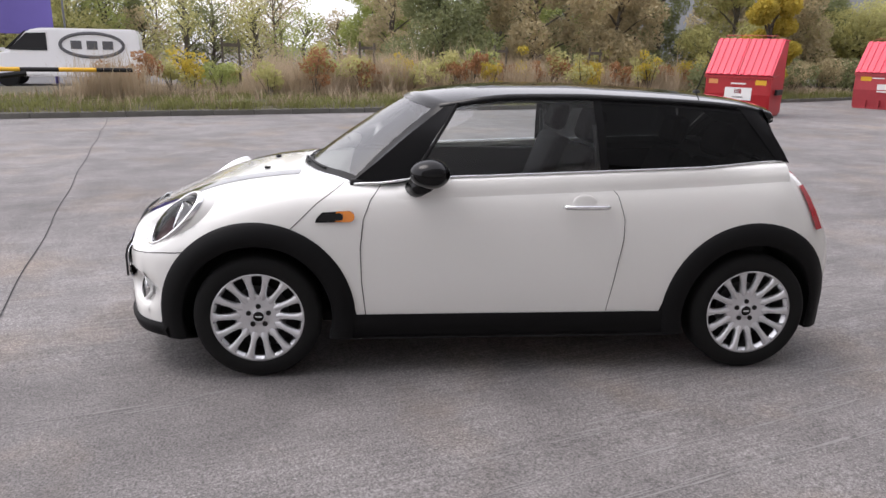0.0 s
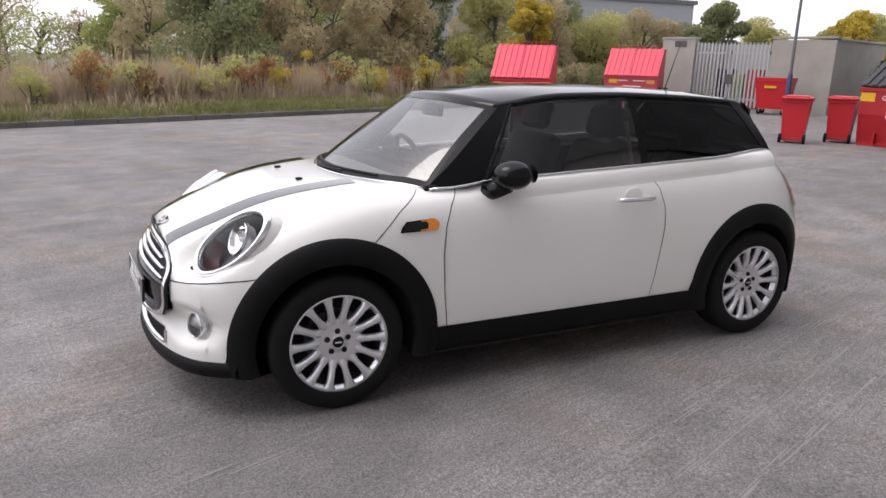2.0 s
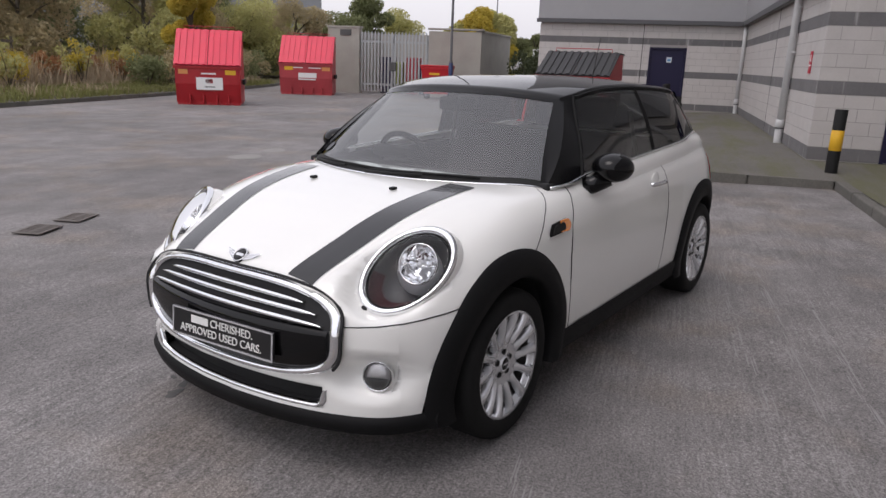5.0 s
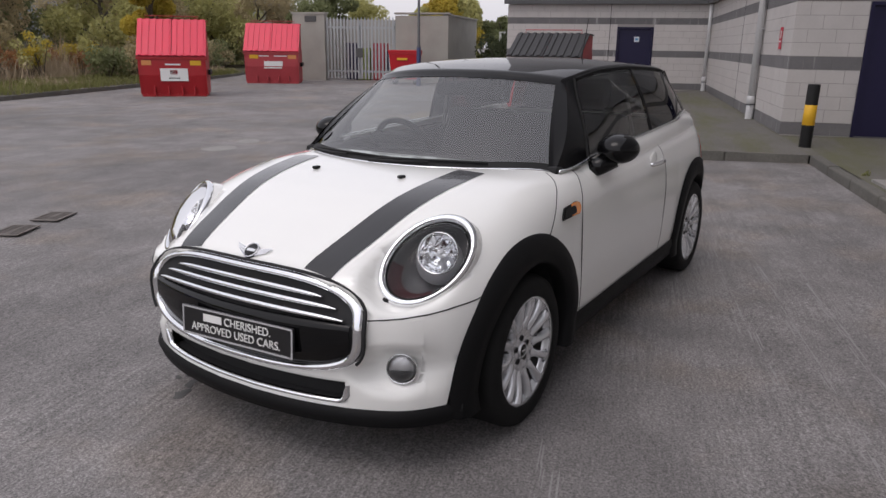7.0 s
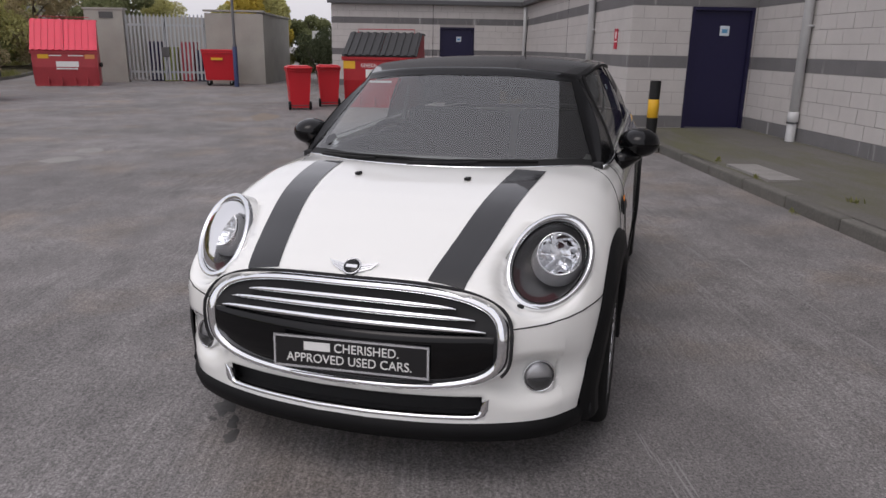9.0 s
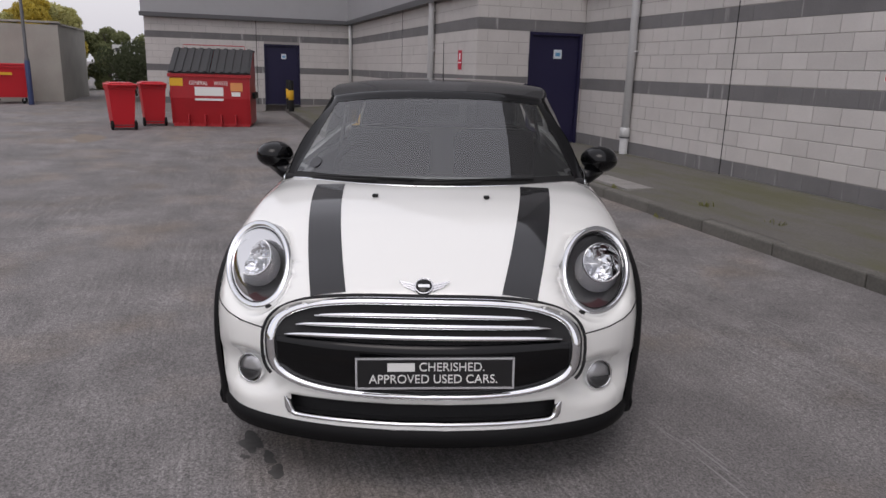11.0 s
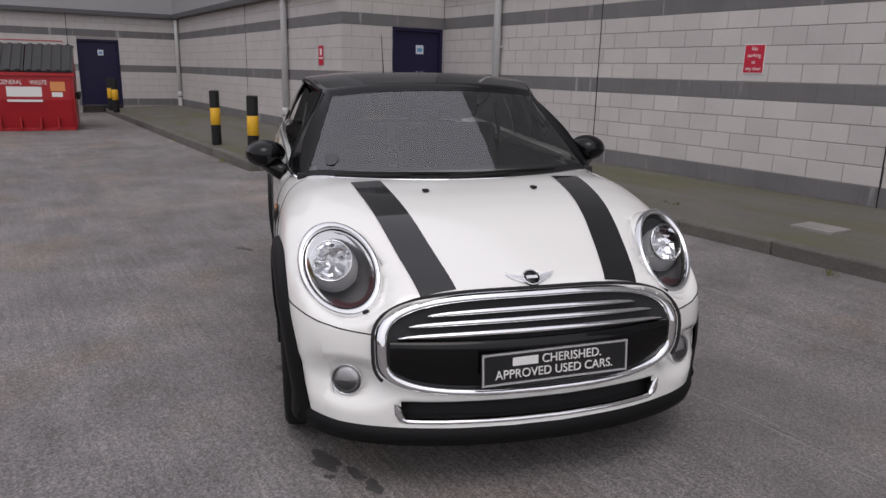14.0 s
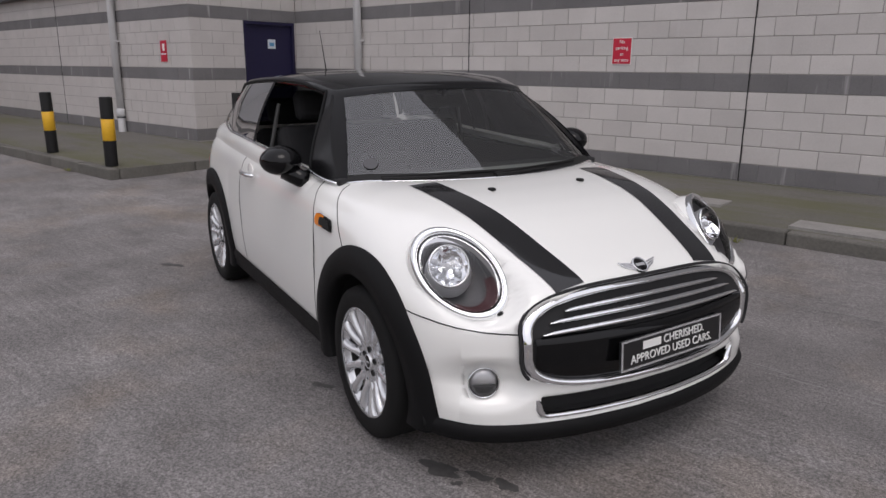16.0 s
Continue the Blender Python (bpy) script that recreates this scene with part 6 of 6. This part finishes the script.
weeds = [(2.1, -3.02, 0.05), (4.5, -3.3, 0.175), (2.06, -3.5, 0.19), (-0.9, -2.92, 0.05), (3.3, -3.22, 0.17), (1.1, -3.6, 0.195), (7.2, -0.84, 0.05), (10.4, -0.85, 0.05), (-2.6, -3.4, 0.18)]
rw = random.Random(4)
blades("grass_weeds", [(x + rw.gauss(0, 0.05), y + rw.gauss(0, 0.02), z - 0.01, rw.uniform(0.5, 1.2)) for x, y, z in weeds for _ in range(3)], 0.06, 0.02, GRASS, "small weeds growing in the kerb joints", 0.006, 9, 0.9)
rc = random.Random(8)
blades("dry_grass_clump", [(-2.1 + rc.gauss(0, 0.4), 15.9 + rc.gauss(0, 0.3), 0.12, rc.uniform(0.7, 1.2)) for _ in range(60)], 1.15, 0.12, STRAW, "clump of tall dry grass at the barrier's end", 0.010, 14, 0.5)


def leaf_cloud(centres, count, size, seed, flat=0.8):
    """Many small bent leaf quads scattered in clumps round the given centres (x, y, z, radius)."""
    rnd = np.random.RandomState(seed)
    verts, faces = [], []
    total = sum(c[3] ** 2 for c in centres)
    for cx, cy, cz, r in centres:
        n = max(6, int(count * r * r / total))
        d = rnd.normal(size=(n, 3))
        d /= np.linalg.norm(d, axis=1)[:, None]
        rad = r * (0.45 + 0.6 * rnd.rand(n) ** 0.6)
        p = d * rad[:, None] * [1, 1, flat] + [cx, cy, cz]
        u = rnd.normal(size=(n, 3))
        u /= np.linalg.norm(u, axis=1)[:, None]
        v = np.cross(u, rnd.normal(size=(n, 3)))
        v /= np.linalg.norm(v, axis=1)[:, None]
        s = size * (0.6 + 0.8 * rnd.rand(n))[:, None]
        i = len(verts)
        quad = np.stack([p - u * s, p - v * s * 0.55, p + u * s, p + v * s * 0.55], 1).reshape(-1, 3)
        verts += quad.tolist()
        faces += [(i + 4 * k, i + 4 * k + 1, i + 4 * k + 2, i + 4 * k + 3) for k in range(n)]
    return verts, faces


def tree(x, y, height, spread, mat, label, count=15000, leaf=0.066, trunk=0.13, low=0.18, seed=1, name="tree", bare=0.0):
    """A tapered trunk with limbs, and a crown of small leaves in uneven clumps."""
    rnd = random.Random(seed)
    t = root(name, pose(x, y, 0), label, name.split("_")[-1], "trees behind the verge")
    bm = bmesh.new()
    bend = [(0, 0, 0)]
    for k in range(1, 6):
        bend.append((rnd.uniform(-0.15, 0.15) * k * 0.4, rnd.uniform(-0.15, 0.15) * k * 0.4, height * 0.9 * k / 5))
    tube(bend, [trunk * (1 - 0.17 * k) for k in range(6)], 7, bm)
    centres = []
    for k in range(int(11 + spread * 2)):
        f = low + (0.98 - low) * (k + rnd.random()) / (11 + spread * 2)
        a = rnd.uniform(0, 6.283)
        prof = math.sin(math.pi * min(1, 0.16 + 0.84 * (f - low) / (1 - low))) ** 0.6
        r = spread * prof * rnd.uniform(0.35, 1.0)
        q = (math.cos(a) * r, math.sin(a) * r, height * f)
        base = height * max(0.08, f - 0.2)
        tube([(0, 0, base), (q[0] * 0.5, q[1] * 0.5, base + (q[2] - base) * 0.6), q], [trunk * 0.4, trunk * 0.25, trunk * 0.1], 5, bm)
        centres.append((*q, spread * rnd.uniform(0.28, 0.52)))
    part("trunk", bm, BARK, t)
    v, f = leaf_cloud(centres, int(count * (1 - bare)), leaf, seed)
    me = bpy.data.meshes.new("crown")
    me.from_pydata(v, [], f)
    me.materials.append(mat)
    crown = new("crown", me)
    crown.parent = t
    return t


KINDS = ((LEAF_GREEN, "green"), (LEAF_OLIVE, "olive green"), (LEAF_BROWN, "brownish"), (LEAF_DARK, "dark green"), (LEAF_GREEN, "green"))
rt = random.Random(5)
for k in range(30):
    x = -26 + k * 1.75 + rt.uniform(-0.8, 0.8)
    y = 31 + rt.uniform(-2, 6) + max(0, x) * 0.05
    if -8 < x < 9 and y < 38:
        y += 9
    mat, word = KINDS[rt.randrange(5)]
    tree(x, y, rt.uniform(4.3, 6.1), rt.uniform(1.7, 2.6), mat, word + " leafed autumn tree behind the verge", seed=k, bare=0.8 if (-1.0 < x < 9.5 or 12.5 < x < 16) else (0.5 if k % 3 == 0 else 0.15), leaf=0.066)
for k, (x, y) in enumerate(((17, 21.5), (20, 22.5), (22.5, 20.5), (25.5, 21), (28, 22), (30.5, 20.5), (33, 19), (36, 17), (38.5, 15.5), (27, 25), (31, 24.5), (35, 22), (14, 23), (10.5, 24.5))):
    mat, word = ((LEAF_BROWN, "brown"), (LEAF_DARK, "dark green"), (LEAF_OLIVE, "olive"))[k % 3]
    far = math.hypot(x + 3.8, y + 1.7)
    slope = 0.062 if math.atan2(y + 1.7, x + 3.8) < radians(34) else 0.11
    tree(x, y, (1.5 + far * slope) * rt.uniform(0.85, 1.08), rt.uniform(1.6, 2.3), mat, word + " leafed tree behind the skips", seed=60 + k, leaf=0.07)
for k in range(13):
    x = -9 + k * 2.1 + rt.uniform(-0.6, 0.6)
    mat, word = KINDS[rt.randrange(5)]
    tree(x, 37.5 + rt.uniform(-1, 2), rt.uniform(3.0, 4.6), rt.uniform(1.5, 2.1), mat, "low " + word + " leafed bushy tree beyond the road", seed=200 + k, leaf=0.07, low=0.05, count=2600 if -3 < x < 10 else 8000)
tree(20.3, 16.7, 3.9, 1.0, LEAF_YELLOW, "small tree with bright yellow autumn leaves", seed=91, leaf=0.06)
for x, y, h, w, mat, word in ((32.9, 14.6, 4.3, 1.5, LEAF_DARK, "dark green"), (31.6, 15.9, 3.3, 1.3, LEAF_DARK, "dark green"), (34.5, 10.4, 3.3, 1.2, LEAF_OLIVE, "olive"), (34.9, 8.9, 4.0, 1.5, LEAF_YELLOW, "yellowing"), (35.6, 7.6, 3.8, 1.4, LEAF_OLIVE, "olive"), (36.5, 6.2, 3.0, 1.3, LEAF_DARK, "dark green"), (40, 9.4, 4.2, 1.6, LEAF_OLIVE, "olive"), (38, 3.6, 3.0, 1.4, LEAF_DARK, "dark green")):
    tree(x, y, h, w, mat, word + " leafed tree beyond the bin store", seed=int(x * 10), leaf=0.075, low=0.1)


def shrub(x, y, h, r, mat, label, seed, count=900, leaf=0.055, name="shrub"):
    s = root(name, pose(x, y, 0.1), label, "shrub", "verge shrubs")
    rnd = random.Random(seed)
    bm, centres = bmesh.new(), []
    for k in range(7):
        a, d = rnd.uniform(0, 6.283), r * rnd.uniform(0.2, 0.85)
        q = (math.cos(a) * d, math.sin(a) * d, h * rnd.uniform(0.35, 0.9))
        tube([(0, 0, 0), (q[0] * 0.4, q[1] * 0.4, q[2] * 0.5), q], [0.02, 0.014, 0.006], 4, bm)
        centres.append((*q, r * rnd.uniform(0.3, 0.55)))
    part("stem", bm, BARK, s)
    v, f = leaf_cloud(centres, count, leaf, seed)
    me = bpy.data.meshes.new("foliage")
    me.from_pydata(v, [], f)
    me.materials.append(mat)
    o = new("foliage", me)
    o.parent = s
    return s


for k in range(44):
    x = -2 + k * 0.52 + rt.uniform(-0.5, 0.5)
    mat, word = ((LEAF_RUST, "rust red"), (LEAF_GREEN, "green"), (LEAF_OLIVE, "olive"), (LEAF_YELLOW, "yellowing"))[rt.choice((0, 0, 1, 2, 2, 3, 0))]
    shrub(x, verge_y(x) + rt.uniform(2.9, 5.5), rt.uniform(1.0, 1.75) * (0.75 if x < 2 else 1.0), rt.uniform(0.4, 0.7), mat, word + " young shrub among the dry grass", 300 + k, count=520)
for k in range(9):
    x = 17.5 + k * 1.6
    shrub(x, verge_y(x) + 1.6 + rt.uniform(0, 0.8), 1.35, 1.0, LEAF_BROWN if k % 2 else LEAF_DARK, "clipped brown and green hedge shrub behind the skips", 340 + k, count=1800, name="hedge_shrub")
for k in range(6):
    x = 24.5 + k * 1.5
    shrub(x + 1, 4.4 - 0.25 * k, 1.9, 1.2, HEDGE, "dark green rounded hedge shrub beside the bin store", 380 + k, count=2400, name="hedge_shrub")


def stake(x, o):
    s = root("tree_stake", pose(x, verge_y(x) + o, 0.1), "thin wooden tree stake on the verge", "stake", "tree stakes")
    part("post", box(-0.03, 0.03, -0.03, 0.03, 0, 1.65, 0.004), BARK, s)
    part("post", box(0.45, 0.51, -0.03, 0.03, 0, 1.6, 0.004), BARK, s)
    part("crossbar", box(-0.05, 0.53, -0.05, -0.03, 1.4, 1.5), BARK, s)


for x, o in ((0.9, 5.2), (5.1, 5.0), (10.2, 5.2), (14.6, 5.3)):
    stake(x, o)


# ---- far left: barrier, sign, fence, van ----
def barrier():
    b = root("barrier_gate", pose(-5.45, 15.3, 0.12, 0, 0, 1), "black and yellow striped swing barrier on posts", "barrier")
    n = 9
    for k in range(n):
        part("pole_band", tube([(-3.2 + k * 0.78, 0, 0.80), (-3.2 + (k + 1) * 0.78, 0, 0.80)], 0.05, 10), YELLOW if k % 2 else MATT, b)
    part("brace", tube([(-3.2, -0.05, 0.1), (1.6, -0.05, 0.72)], 0.06, 8), MATT, b)
    for x in (-3.0,):
        part("post", box(x - 0.08, x + 0.08, -0.08, 0.08, 0, 1.05, 0.01), MATT, b)


barrier()
sg = root("hoarding_sign", pose(-5.6, 26.9, 0), "large purple sign panel on two posts", "sign")
part("panel", box(-2.6, 1.65, -0.04, 0.04, 1.75, 4.4, 0.01), PURPLE, sg)
for x in (-0.25, 1.58):
    part("post", tube([(x, 0.08, 0), (x, 0.08, 4.4)], 0.07, 8), PURPLE, sg)
fn = root("rail_fence", pose(-13, 33.5, 0), "pale post and rail fence along the road", "fence")
for k in range(7):
    part("post", box(k * 2 - 0.06, k * 2 + 0.06, -0.05, 0.05, 0, 1.25), WHITE, fn)
part("rail", box(-0.3, 12.3, -0.07, -0.05, 1.05, 1.2), WHITE, fn)
lamp_column(-3.9, 33.0, 8.0, "dark lamp column behind the barrier")
rd = box(-80, 60, 24.6, 32.5, 0.004, 0.012)
tagged(obj("road", rd, ASPHALT), "grey asphalt road beyond the verge", "road", kind="structure")


def van(m):
    v = root("panel_van", m, "white panel van with a dark oval emblem parked beyond the verge", "van")
    side = [(2.55, 0.35), (2.6, 0.75), (2.45, 1.0), (1.65, 1.2), (1.0, 1.88), (0.6, 1.96), (-2.3, 1.98), (-2.45, 1.9), (-2.5, 0.9), (-2.5, 0.35)]
    bm = slab([(x, -0.92, z) for x, z in side], (0, 1.84, 0))
    bmesh.ops.bevel(bm, geom=list(bm.edges), offset=0.06, segments=2, affect="EDGES")
    part("body", bm, VANWHITE, v)
    for y in (-0.945, 0.925):
        part("side_window", slab([(1.62, y, 1.22), (1.05, y, 1.78), (0.45, y, 1.8), (0.45, y, 1.22)], (0, 0.02, 0)), DARK, v)
    part("windscreen", slab([(1.72, -0.8, 1.24), (1.72, 0.8, 1.24), (1.1, 0.75, 1.83), (1.1, -0.75, 1.83)], (0.03, 0, 0.02)), DARK, v)
    ring = [(-0.95 + 1.0 * math.cos(a), 0.925, 1.42 + 0.40 * math.sin(a)) for a in [k * 2 * math.pi / 40 for k in range(40)]]
    part("emblem_ring", tube(ring, 0.055, 6, closed=True), GUTTER, v)
    for x in (-1.45, -0.95, -0.45):
        part("emblem_block", box(x - 0.17, x + 0.17, 0.92, 0.94, 1.28, 1.56), GUTTER, v)
    for x in (1.75, -1.6):
        w = lathe([(0.0, -0.1), (0.2, -0.11), (0.33, -0.09), (0.33, 0.09), (0, 0.1)], 24, axis="y")
        w.transform(Matrix.Translation((x, -0.8, 0.33)))
        part("wheel", w, RUBBER, v)
        w = lathe([(0.0, -0.1), (0.2, -0.11), (0.33, -0.09), (0.33, 0.09), (0, 0.1)], 24, axis="y")
        w.transform(Matrix.Translation((x, 0.8, 0.33)))
        part("wheel", w, RUBBER, v)
    part("bumper", box(2.4, 2.66, -0.9, 0.9, 0.35, 0.62, 0.05), TRIM, v)
    part("headlight", box(2.25, 2.57, -0.93, -0.7, 0.8, 1.02, 0.04), SILVER, v)


van(pose(-3.55, 25.75, 0, 0, 0, 175))

wh = root("far_warehouse", pose(67.5, 34.6, 0, 0, 0, 157.6), "long grey metal clad warehouse beyond the trees", "building")
part("wall", box(0, 46, -20, 0, 0, 7.6), FARWALL, wh)
part("upper_wall", box(5, 46, -19, -4, 7.9, 13.5), FARPALE, wh)
part("roof_edge", box(-0.3, 46.3, -20.2, 0.2, 7.6, 8.0), GUTTER, wh)

ps = root("post_sign", pose(30.4, 5.1, 0, 0, 0, -75), "small white notice on a thin post among the hedge", "sign")
part("post", tube([(0, 0.03, 0), (0, 0.03, 2.0)], 0.025, 8), GALV, ps)
part("plate", box(-0.2, 0.2, -0.01, 0.0, 1.66, 2.1, 0.004), WHITE, ps)
part("print_bar", box(-0.08, 0.06, -0.014, -0.01, 1.8, 1.96), GUTTER, ps)
